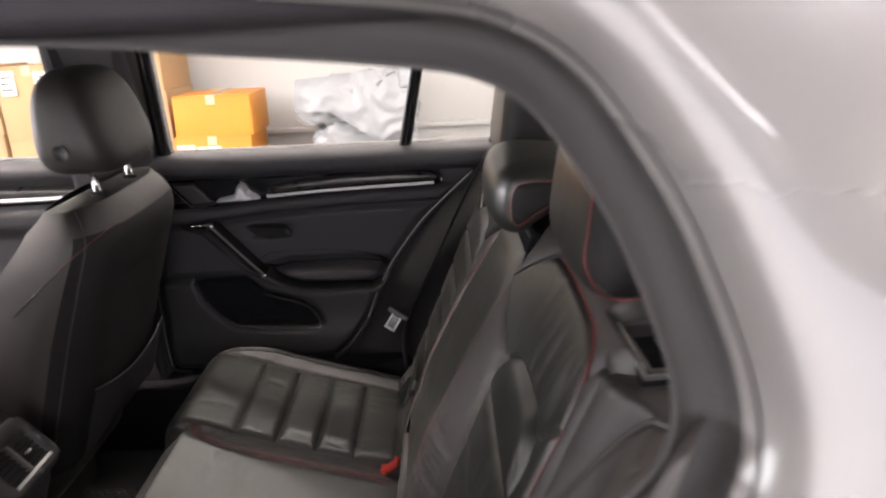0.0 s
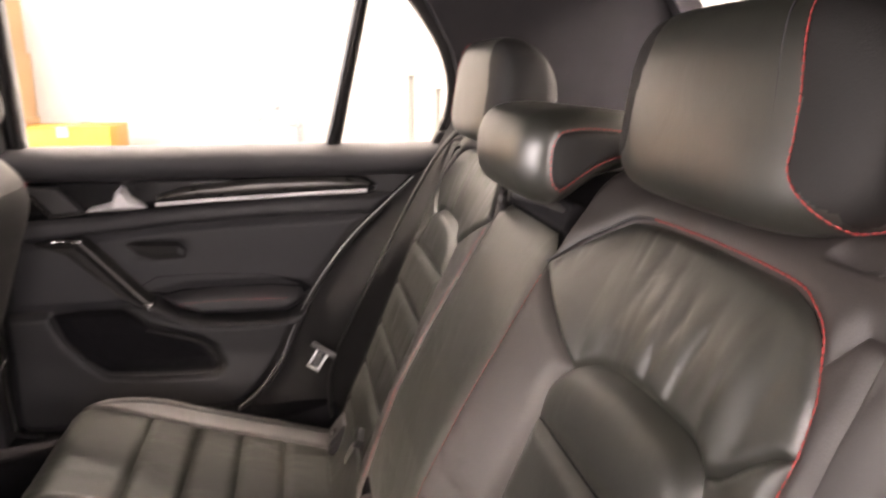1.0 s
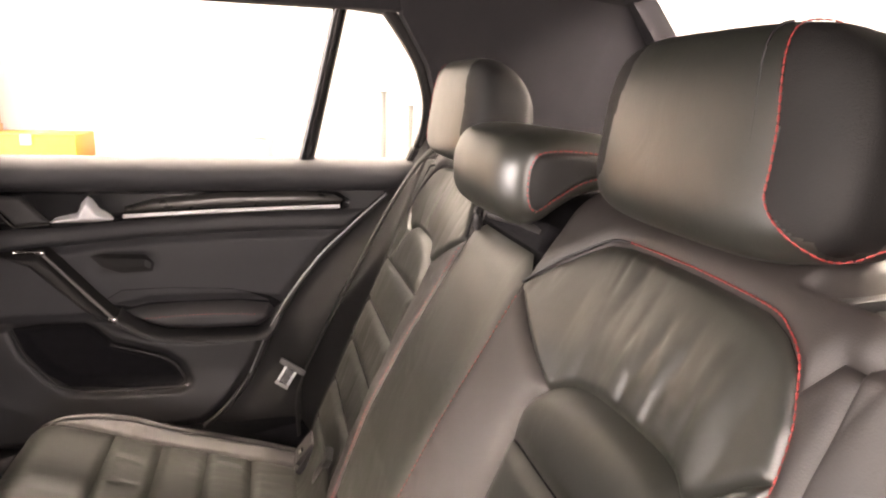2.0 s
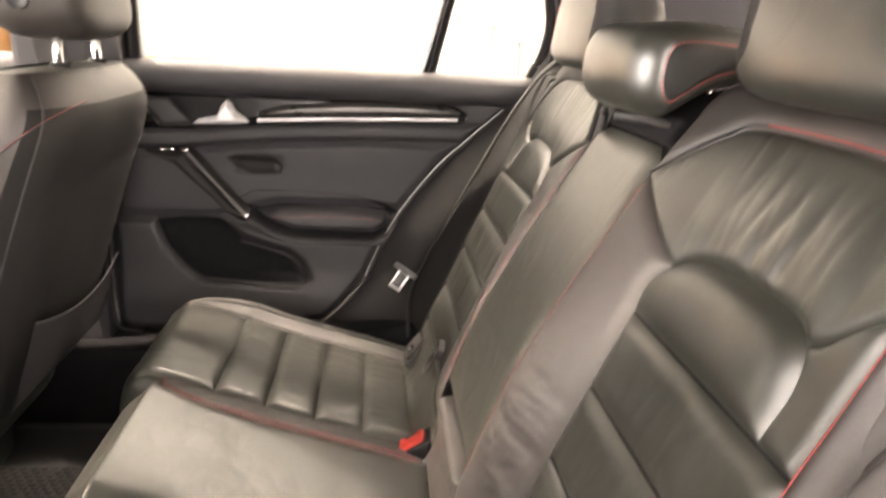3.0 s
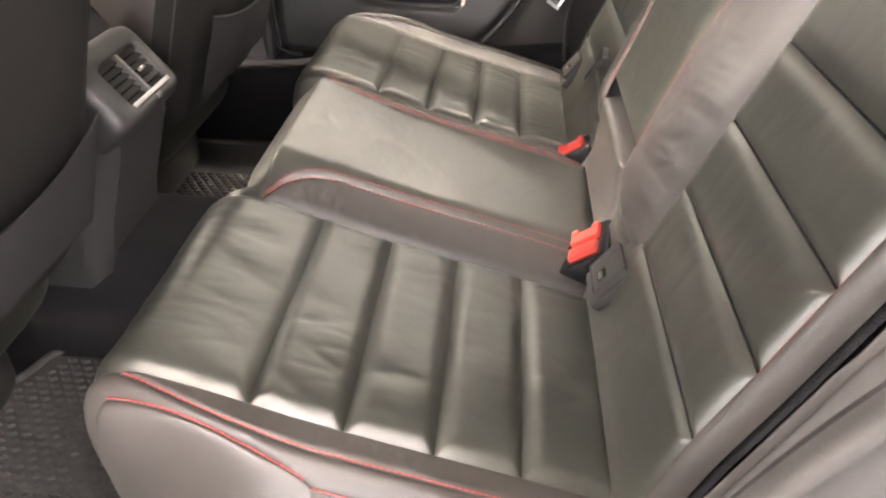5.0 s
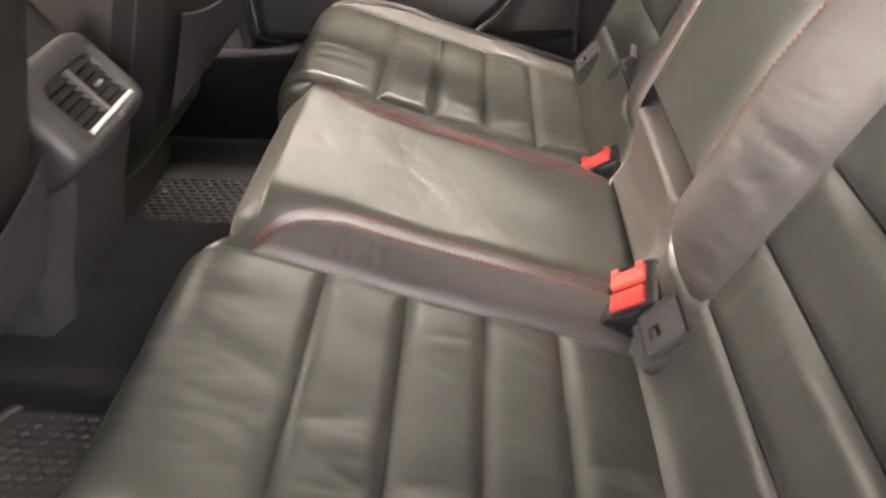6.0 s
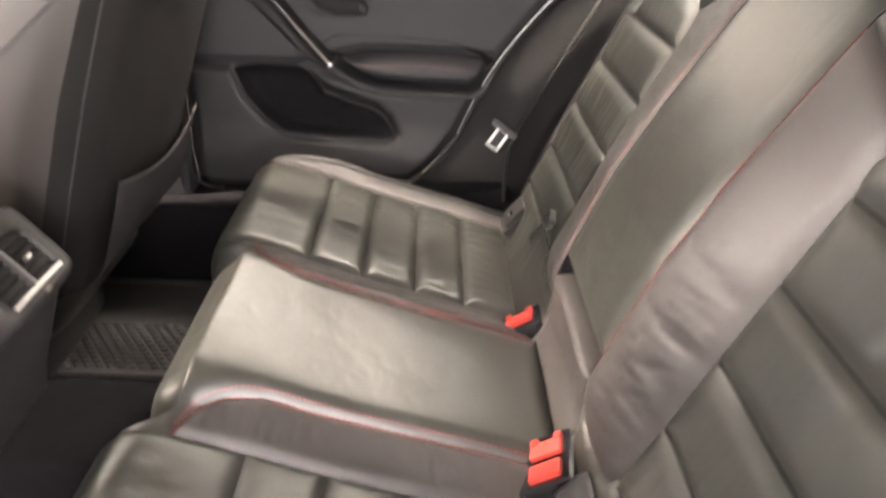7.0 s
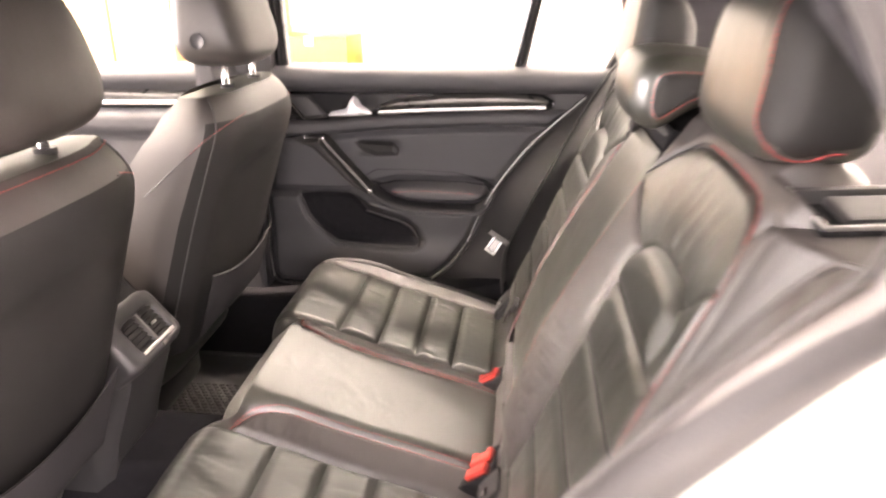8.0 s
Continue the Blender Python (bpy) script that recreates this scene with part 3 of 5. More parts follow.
LEAN = 0.26
prism("trim_b_pillar", [(-0.77, 0.40), (-0.66, 0.40), (-0.655, 0.95), (-0.592, 1.03), (-0.586, 1.42), (-0.77, 1.42)], 0.66, 0.74, SOFT, "dark cloth covered pillar between the car doors", "pillar trim", None, 0.012, LEAN)
prism("trim_c_pillar", [(0.26, 1.02), (0.275, 1.15), (0.252, 1.225), (0.195, 1.315), (0.17, 1.42), (0.66, 1.42), (0.95, 1.02), (0.5, 0.92)], 0.655, 0.70, LINING, "wide black rear pillar trim beside the seat", "pillar trim", None, 0.014, LEAN)
prism("trim_c_pillar_near", [(0.300, 1.08), (0.290, 1.12), (0.262, 1.16), (0.222, 1.212), (0.195, 1.25), (0.16, 1.305), (0.13, 1.42), (0.66, 1.42), (0.95, 1.02), (0.5, 0.98), (0.36, 1.0)], -0.67, -0.63, LINING, "wide black rear pillar trim by the open door", "pillar trim", None, 0.014, -LEAN)
prism("trim_roof_rail", [(-1.5, 1.335), (0.20, 1.322), (0.20, 1.43), (-1.5, 1.43)], 0.66, 0.71, LINING, "black lining along the roof edge above the window", "roof trim", None, 0.012, LEAN)
prism("trim_sill", [(-1.4, 0.25), (-0.2, 0.25), (0.05, 0.42), (0.0, 0.50), (-0.2, 0.455), (-0.62, 0.43), (-1.4, 0.43)], 0.60, 0.74, CARPET_AND_SHADE, "black plastic door sill cover", "sill", None, 0.012)
prism("trim_sill_near", [(-1.4, 0.25), (-0.2, 0.25), (0.0, 0.36), (-0.2, 0.40), (-0.62, 0.385), (-1.4, 0.385)], -0.70, -0.60, PLASTIC, "black plastic door sill cover at the open door", "sill", None, 0.012)
prism("car_side_far", [(-1.6, 0.2), (1.1, 0.2), (1.1, 1.03), (-1.6, 1.03)], 0.765, 0.80, PAINT, "silver painted far side of the car", "car body", None, 0.01)
prism("trim_door_shell", [(-1.56, 0.22), (0.35, 0.22), (0.35, 0.99), (-1.56, 0.99)], 0.742, 0.760, CARPET_AND_SHADE, "dark inside of the door shell", "door shell", None, 0.0)
prism("trim_luggage_side", [(0.38, 0.3), (1.05, 0.3), (1.0, 1.02), (0.40, 1.02)], 0.60, 0.66, LINING, "black felt side of the luggage space", "lining", None, 0.01)
prism("trim_luggage_side_near", [(0.38, 0.3), (1.05, 0.3), (1.0, 1.02), (0.40, 1.02)], -0.66, -0.60, LINING, "black felt side of the luggage space by the open door", "lining", None, 0.01)
box_ob = box("trim_parcel_shelf", 0.40, 0.88, -0.60, 0.60, 0.985, 1.005, LINING, None, "black luggage cover behind the rear bench", 0.006)
tagged(box_ob, "black luggage cover behind the rear bench", "luggage cover", kind="structure")


def tailgate():
    t = thing("tailgate", "black lined tailgate with a wide rear window", "tailgate", (0.95, 0, 0.4))
    def bar(name, pts, y0, y1, mat, label=""):
        vs = [(x, y0, z) for x, z in pts] + [(x, y1, z) for x, z in pts]
        k = len(pts)
        add(name, vs, [tuple(range(k)), tuple(reversed(range(k, 2 * k)))] + [(i, (i + 1) % k, k + (i + 1) % k, k + i) for i in range(k)], mat, t, label, False)
    bar("lower_panel", [(0.90, 1.05), (0.95, 1.05), (1.07, 0.25), (1.02, 0.25)], -0.66, 0.66, LINING)
    bar("header", [(0.635, 1.355), (0.675, 1.375), (0.66, 1.46), (0.60, 1.46)], -0.60, 0.60, LINING)
    for s in (-1, 1):
        bar("frame_side", [(0.60, 1.42), (0.66, 1.42), (0.96, 1.03), (0.90, 1.03)], min(s * 0.62, s * 0.545), max(s * 0.62, s * 0.545), LINING)
    g = add("rear_window", [(0.655, -0.56, 1.37), (0.655, 0.56, 1.37), (0.925, 0.56, 1.04), (0.925, -0.56, 1.04)], [(0, 1, 2, 3)], GLASS, t, "clear rear window glass")
    g.visible_shadow = False


tailgate()

# floor pan, tunnel, seat base, front bulkhead
tagged(box("floor", -1.6, 1.05, -0.70, 0.74, 0.20, 0.24, CARPET_AND_SHADE, None, "black carpet of the footwell", 0), "black carpet of the footwell", "carpet", kind="structure")
tn = []
for i in range(30):
    x = -1.5 + 1.05 * i / 29
    tn.append([(x, y, 0.236 + 0.172 * (1 - smooth01((abs(y) - 0.075) / 0.085)) + 0.004 * noise.noise(Vector((x * 9, y * 9, 0)))) for y in np.linspace(-0.20, 0.20, 41)])
sheet("floor_tunnel", tn, CARPET_AND_SHADE, "carpeted tunnel hump between the footwells", "carpet")
tagged(box("wall_bulkhead", -1.62, -1.56, -0.72, 0.76, 0.2, 0.95, PLASTIC, None, "dark dashboard end of the cabin", 0.01), "dark dashboard end of the cabin", "dashboard", kind="structure")
tagged(box("wall_seat_base", -0.455, 0.0, -0.60, 0.60, 0.24, 0.40, CARPET_AND_SHADE, None, "carpeted step under the rear bench", 0.02), "carpeted step under the rear bench", "seat base", kind="structure")


# ---- rear bench ----
def cu(x):
    return s_at(CUSHION, 0, x)


def bk(z):
    return s_at(BACK, 1, z)


def rear_bench():
    t = thing("rear_bench", "black leather rear bench with quilted seats and red stitching", "car seat", (0, 0, 0.40))
    # stuffing under the skin, so that no seam opens; its black doubles as gap shade
    for name, prof, lift, s0, s1 in (("cushion_core", CUSHION, cushion_lift, 0.0, CUSHION[1][-1]), ("backrest_core", BACK, back_lift, 0.0, BACK[1][-1])):
        Y, S = np.meshgrid(np.linspace(-0.60 if name == "cushion_core" else -0.532, 0.60 if name == "cushion_core" else 0.532, 140), np.linspace(s0, s1, 120), indexing="ij")
        P = on_seat(prof, lift, Y.ravel(), S.ravel(), -0.009 + 0 * Y.ravel())
        add(name, P, grid_faces(140, 120), CARPET_AND_SHADE, t)
    # black sheets that paint the shade in the gap beside each backrest edge
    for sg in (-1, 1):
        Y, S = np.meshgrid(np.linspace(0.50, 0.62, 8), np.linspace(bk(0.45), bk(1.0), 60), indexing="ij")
        add("gap_shade", on_seat(BACK, lambda y, s: 0 * y, sg * Y.ravel(), S.ravel(), -0.045 + 0 * Y.ravel()), grid_faces(8, 60), CARPET_AND_SHADE, t, "dark sheet standing for the shade between backrest and side bolster")
    seams = [-0.335, -0.255, -0.176, -0.098, -0.010]
    end = CUSHION[1][-1]
    cs = [cu(x) for x in seams]
    front_low = end - 0.01
    reg, bolster_lines = [], []
    MID = {-1: 0.128, 1: 0.113}
    curl = lambda m: ((m + 0.003, -0.335), (m + 0.015, -0.374), (m + 0.031, -0.393), (m + 0.052, -0.404), (0.197, -0.409))
    for sg in (-1, 1):
        f = lambda a, b: (min(sg * a, sg * b), max(sg * a, sg * b))
        i0, i1 = f(0.197, 0.494)
        reg.append(("front_pad", rect(i0, i1, cs[0], front_low), 0.004, 0.020, 0.0040, 0.0026, LEATHER, "smooth front pad of the seat"))
        for k in range(4):
            reg.append(("quilt_pad", rect(i0, i1, cs[k + 1], cs[k]), 0.0070, 0.0200, 0.0035, 0.0044, LEATHER, ""))
        L1 = ((0.533, cu(0.0)), (0.533, cu(-0.28)), (0.531, cu(-0.346)), (0.524, cu(-0.39)), (0.514, cu(-0.412)), (0.503, cu(-0.432)), (0.498, cu(-0.443)))
        L2 = ((0.560, cu(0.0)), (0.560, cu(-0.30)), (0.556, cu(-0.38)), (0.546, cu(-0.412)), (0.531, cu(-0.436)), (0.516, cu(-0.445) + 0.02))
        reg.append(("side_bolster", [(sg * 0.494, cu(0.0))] + [(sg * a, s) for a, s in L1] + [(sg * 0.494, cu(-0.443))], 0.002, 0.008, 0.003, (0.0020, (55, 12, 12)), LEATHER_SMOOTH, "smooth outer bolster"))
        reg.append(("side_strip", [(sg * a, s) for a, s in L1] + [(sg * 0.494, cu(-0.443)), (sg * 0.494, front_low), (sg * 0.512, front_low)] + [(sg * a, s) for a, s in reversed(L2)], 0.003, 0.012, 0.003, 0.0004, LEATHER_SMOOTH, "smooth strip between two red seams"))
        reg.append(("side_skirt", [(sg * a, s) for a, s in L2] + [(sg * 0.512, front_low), (sg * 0.60, front_low), (sg * 0.60, cu(0.0))], 0.003, 0.012, 0.003, 0.0004, LEATHER_SMOOTH, "leather side of the seat"))
        for ln in (L1, L2):
            bolster_lines.append([(sg * a, s) for a, s in ln])
        reg.append(("inner_bolster", [(sg * a, cu(x)) for a, x in ((MID[sg], 0.0), (0.197, 0.0)) + tuple(reversed(curl(MID[sg])))], 0.005, 0.016, 0.006, (0.0032, (42, 14, 12)), LEATHER_SMOOTH, "creased bolster beside the middle seat"))
    half = lambda sg: [(sg * MID[sg], cu(0.0))] + [(sg * a, cu(x)) for a, x in curl(MID[sg])] + [(sg * 0.197, front_low)]
    reg.append(("middle_pad", half(-1) + list(reversed(half(1))), 0.004, 0.030, 0.004, (0.0014, (22, 13, 10)), LEATHER, "plain middle seat pad"))
    panels(CUSHION, cushion_lift, reg, t)
    # backrest
    zs = [0.555, 0.630, 0.709, 0.788, 0.868]
    bs = [bk(z) for z in zs]
    reg = []
    for sg in (-1, 1):
        def P(*pts):
            return [(sg * a, bk(z)) for a, z in pts]
        tip = ((0.232, 0.565), (0.222, 0.549), (0.200, 0.538), (0.16, 0.535), (0.130, 0.542), (0.114, 0.560))
        reg.append(("lower_pad", P((0.114, 0.446), (0.506, 0.446), (0.506, 0.555), (0.232, 0.555), *tip), 0.003, 0.012, 0.003, 0.001, LEATHER, "plain pad at the foot of the backrest"))
        for k in range(4):
            reg.append(("quilt_pad", P((0.230, zs[k]), (0.5090, zs[k]), (0.5085, zs[k + 1]), (0.230, zs[k + 1])), 0.0050, 0.0220, 0.0035, 0.0018, LEATHER, ""))
        reg.append(("head_pad", P(*HEAD_PAD), 0.006, 0.022, 0.003, 0.0016, LEATHER, "raised top pad of the backrest"))
        wing = ((0.462, 0.941), (0.473, 0.952), (0.486, 0.964), (0.503, 0.974))
        crown = ((0.495, 1.000), (0.484, 1.016), (0.472, 1.030), (0.456, 1.040), (0.432, 1.047), (0.36, 1.050), (0.29, 1.050), (0.25, 1.049), (0.219, 1.045), (0.188, 1.030), (0.155, 1.010))
        inner = ((0.115, 0.978), (0.15, 0.962), (0.184, 0.946), (0.215, 0.932))
        reg.append(("shoulder_panel", P(*inner, *HEAD_PAD[PAD_IN:PAD_OUT + 1], *wing, *crown), 0.004, 0.010, 0.0025, (0.0040, (6, 22, 4)), LEATHER, "creased upper panel of the backrest"))
        reg.append(("wing_panel", P(*HEAD_PAD[PAD_OUT:], (0.505, 0.868), *reversed(wing)), 0.004, 0.009, 0.0025, 0.0006, LEATHER, "small panel outside the head pad"))
        reg.append(("inner_bolster", P(*reversed(tip), *HEAD_PAD[:PAD_IN + 1], *reversed(inner)), 0.003, 0.020, 0.003, (0.0030, (8, 14, 48)), LEATHER_SMOOTH, "creased bolster strip beside the armrest"))
        for z in zs:
            tube("quilt_seam", on_seat(BACK, back_lift, sg * np.linspace(0.234, 0.505, 40), np.full(40, bk(z)), np.full(40, -0.0022)), 0.0011, CARPET_AND_SHADE, t, "dark sewn seam", 5)
        top = BACK[1][-1] - 0.42
        reg.append(("top_roll", P((0.112, 1.02), (0.115, 0.978), *reversed(crown[1:])) + [(sg * 0.50, bk(1.04)), (sg * 0.530, bk(1.04)), (sg * 0.530, top), (sg * 0.112, top)], 0.004, 0.02, 0.004, 0.001, LEATHER_SMOOTH, "smooth leather top of the backrest"))
        reg.append(("outer_edge", P(crown[1], crown[0], wing[-1]) + [ (sg * 0.505, bk(0.868)), (sg * 0.506, bk(0.46)), (sg * 0.530, bk(0.46)), (sg * 0.530, bk(1.0)), (sg * 0.530, bk(1.04)), (sg * 0.50, bk(1.04))], 0.0038, 0.010, 0.002, 0.0005, LEATHER_SMOOTH, "smooth edge outside the red seam"))
    panels(BACK, back_lift, reg, t)
    # fold-down armrest in the middle
    reg = [("armrest_face", [(-0.1125, bk(0.61)), (0.1125, bk(0.61)), (0.1125, bk(0.992)), (0.09, bk(1.006)), (-0.09, bk(1.006)), (-0.1125, bk(0.992))], 0.001, 0.03, 0.003, (0.0016, (8, 16, 12)), LEATHER, "folded-up armrest with a plain leather face"),
           ("armrest_foot", [(-0.112, bk(0.475)), (0.112, bk(0.475)), (0.112, bk(0.592)), (-0.112, bk(0.592))], 0.007, 0.018, 0.002, 0.0010, LEATHER_SMOOTH, "smooth pad under the folded armrest")]
    panels(BACK, back_lift, reg, t)
    # red seams
    def seat_line(prof, lift, pts, h, n=160):
        c = curve_pts([(a, b, 0) for a, b in pts], n)[:, :2]
        return on_seat(prof, lift, c[:, 0], c[:, 1], h + 0 * c[:, 0])
    for sg in (-1, 1):
        for off in (-0.006, 0.007):
            line = [(MID[sg], -0.015), (MID[sg], -0.18)] + list(curl(MID[sg]))
            stitch_row("seam_stitches", seat_line(CUSHION, cushion_lift, [(sg * (a + off), cu(x)) for a, x in line], 0.0015), THREAD, t, length=0.0040, gap=0.0022, r=0.0006)
        stitch_row("bolster_stitches", seat_line(BACK, back_lift, [(sg * 0.119, bk(z)) for z in (0.60, 0.70, 0.80, 0.90, 0.972)], 0.0002), THREAD, t, length=0.0036, gap=0.0026, r=0.0005)
        edge = [(0.115, 0.980), (0.155, 1.013), (0.188, 1.033), (0.219, 1.048), (0.25, 1.052), (0.30, 1.053), (0.36, 1.053), (0.434, 1.050), (0.458, 1.043), (0.475, 1.033), (0.487, 1.018), (0.498, 1.001), (0.506, 0.974), (0.508, 0.93), (0.508, 0.87), (0.510, 0.75), (0.510, 0.65), (0.512, 0.57)]
        tube("edge_seam", seat_line(BACK, back_lift, [(sg * a, bk(z)) for a, z in edge[:5]], 0.0008, 120), 0.0014, SOFT, t, "dark sewn seam", 5)
        rest = seat_line(BACK, back_lift, [(sg * a, bk(z)) for a, z in edge[4:]], 0.0018, 300)
        if sg < 0:
            stitch_row("edge_stitches", rest, THREAD, t, r=0.0008)
        else:
            tube("edge_seam", rest, 0.0012, SOFT, t, "dark sewn seam", 5)
    for ln in bolster_lines:
        if ln[0][0] < 0:
            stitch_row("bolster_stitches", seat_line(CUSHION, cushion_lift, ln, 0.0005, 200), THREAD, t, r=0.0008)
        else:
            tube("bolster_seam", seat_line(CUSHION, cushion_lift, ln, 0.0003, 120), 0.0011, SOFT, t, "dark sewn seam", 5)


rear_bench()


def side_pad(sg):
    """The leather wheel-arch bolster, stretched from the backrest's edge forward to the door opening."""
    t = thing("wheel_arch_bolster", "black leather bolster over the wheel arch beside the backrest", "bolster", (0.05, sg * 0.62, 0.40))
    edge = [(0.46, -0.19), (0.50, -0.165), (0.60, -0.11), (0.71, -0.07), (0.815, -0.02), (0.90, 0.04), (0.972, 0.10), (1.02, 0.15), (1.053, 0.19), (1.08, 0.226)] if sg < 0 else [(0.46, -0.20), (0.51, -0.15), (0.582, -0.097), (0.667, -0.061), (0.748, -0.015), (0.838, 0.054), (0.90, 0.118), (0.965, 0.19), (1.03, 0.245), (1.08, 0.27)]
    ez, ex = [e[0] for e in edge], [e[1] for e in edge]
    yr = 0.742 if sg < 0 else 0.70
    def surf(u, z, h):
        u, z, h = np.asarray(u, float), np.asarray(z, float), np.asarray(h, float)
        ax = 0.16 + 0.42 * (z - 0.866) + 0.010 + 0.022 * smooth01(u / 0.35)
        rx = np.interp(z, ez + [1.14], ex + [ex[-1] + 0.016]) - 0.006
        w = np.clip((u - 0.22) / 0.78, 0, 1) ** 1.7
        k = np.clip(z - 1.042, 0, 0.1) * (1 - smooth01((u - 0.50) / 0.35))
        x = ax + (rx - ax) * w - h * 0.85 + 1.3 * k
        y0 = 0.516 + 0.032 * smooth01((0.90 - z) / 0.2)
        y = sg * (y0 + (yr - y0) * u - h * 0.35)
        return np.stack([x, y, z + h * 0.35 - 0.86 * k], -1)
    UP = [(0.05, 0.72), (0.04, 0.80), (0.05, 0.87), (0.09, 0.92), (0.15, 0.97), (0.23, 1.015), (0.34, 1.043), (0.50, 1.060)]
    LOW = [(0.56, 1.058), (0.60, 1.035), (0.53, 0.985), (0.42, 0.925), (0.30, 0.865), (0.19, 0.80), (0.11, 0.745)]
    smooth2 = lambda pts, n: [tuple(q[:2]) for q in curve_pts([(a, z, 0) for a, z in pts], n)]
    up, low = smooth2(UP, 30), smooth2(LOW, 30)
    # same leather on both sides; the far one's shade is put into a darker material
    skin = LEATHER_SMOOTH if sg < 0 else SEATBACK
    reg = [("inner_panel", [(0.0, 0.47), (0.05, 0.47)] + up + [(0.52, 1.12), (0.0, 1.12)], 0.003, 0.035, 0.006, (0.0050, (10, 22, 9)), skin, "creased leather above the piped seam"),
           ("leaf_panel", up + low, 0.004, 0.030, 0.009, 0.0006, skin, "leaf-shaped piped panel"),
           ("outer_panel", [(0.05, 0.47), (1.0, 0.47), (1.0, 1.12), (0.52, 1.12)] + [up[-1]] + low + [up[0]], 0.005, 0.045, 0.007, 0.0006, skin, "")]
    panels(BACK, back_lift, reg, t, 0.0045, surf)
    for name, line in (("upper_piping", up), ("lower_piping", low)):
        a = np.array(line)
        tube(name, surf(a[:, 0], a[:, 1], 0 * a[:, 0] - 0.004), 0.0035, skin, t, "piped seam", 6)


side_pad(-1)
side_pad(1)


def split_pads(vs, fs, kinds, t):
    """One headrest block cut along its stitched seams: leather face (0) and two dark side panels (-1, 1)."""
    for want, nm, mat, lb in ((0, "cushion", LEATHER, ""), (-1, "side_panel", SEATBACK, "dark side panel outside the stitched seam"), (1, "side_panel", SEATBACK, "dark side panel outside the stitched seam")):
        fl = [fc for fc, k in zip(fs, kinds) if k == want]
        used = sorted({k for fc in fl for k in fc})
        num = {k: i for i, k in enumerate(used)}
        add(nm, [vs[k] for k in used], [tuple(num[k] for k in fc) for fc in fl], mat, t, lb)


def headrest(sg):
    """Outer rear headrest: upright rounded block, stitched round its outer side."""
    cy, hx = sg * 0.315, 0.290 if sg < 0 else 0.262
    t = thing("rear_headrest", "black leather rear headrest with a red stitched side seam", "headrest", (0.29, cy, 1.06), "outer rear headrests")
    def form(p):
        up = (p.z + 1) / 2
        q = Vector((p.x, p.y, p.z))
        q.y *= 1 - 0.10 * up ** 3 - 0.05 * (1 - up) ** 2
        q.x = p.x * (1 - 0.25 * up) + 0.25 * up * 0.6
        if p.z > 0:
            q.z = p.z * math.sqrt(1 - 0.88 * min(1.0, max(0.0, (p.x + 0.35) / 1.35)) ** 2)
        if p.x > 0:
            q.x += 0.12 * p.x * (1 - abs(p.z))
        if p.x < 0:
            q.x += 0.10 * p.y * p.y
        return q
    vs, fs = superbox(hx, cy, 1.149, 0.058, 0.164, 0.078, 0.45, 0.42, 100, 180, form)
    unit = superbox(0, 0, 0, 1, 1, 1, 0.45, 0.42, 100, 180)[0]
    def outside(fc):
        p = sum((unit[k] for k in fc), Vector()) / len(fc)
        m = max(abs(p.x), abs(p.z), 1e-6)
        sx, sz = p.x / m, p.z / m
        return abs(p.y) > min(0.96, 0.68 - 0.08 * max(0, sz) + 0.22 * smooth01((-sz - 0.35) / 0.65) + 0.16 * smooth01((sx + 0.5) / 1.3))
    split_pads(vs, fs, [(1 if vs[fc[0]].y > cy else -1) if outside(fc) else 0 for fc in fs], t)
    ring = []
    f = lambda w, e: math.copysign(abs(w) ** e, w)
    for j in range(120):
        b = math.pi * (0.42 + 1.16 * j / 119)
        sx, sz = f(math.cos(b), 0.42), f(math.sin(b), 0.42)
        sy = min(0.96, 0.68 - 0.08 * max(0, sz) + 0.22 * smooth01((-sz - 0.35) / 0.65) + 0.16 * smooth01((sx + 0.5) / 1.3))
        k = (1 - sy ** (2 / 0.42) * 0.98) ** 0.21 if sy < 0.999 else 0.2
        p = form(Vector((sx * k, sg * sy, sz * (k if abs(sz) < 0.98 else k))))
        ring.append((hx + p.x * 0.058 * 1.01, cy + p.y * 0.164 * 1.01, 1.149 + p.z * 0.078 * 1.01))
    stitch_row("side_stitches", ring, THREAD, t, r=0.0008 if sg < 0 else 0.0005)
    seam = [(p[0], cy + (p[1] - cy) * 0.80, p[2]) for p in ring[14:100]]
    tube("face_seam", [(hx + (p[0] - hx) * 1.015, p[1], 1.149 + (p[2] - 1.149) * 1.01) for p in seam], 0.0010, SOFT, t, "", 5)
    for k in (-1, 1):
        tube("post", [(hx + 0.006, cy + k * 0.07, 1.085), (hx + 0.005, cy + k * 0.07, 1.05)], 0.006, CHROME, t, "chrome post", 12)
        tube("collar", [(hx + 0.006, cy + k * 0.07, 1.088), (hx + 0.005, cy + k * 0.07, 1.07)], 0.014, PLASTIC, t, "", 14)


headrest(-1)
headrest(1)


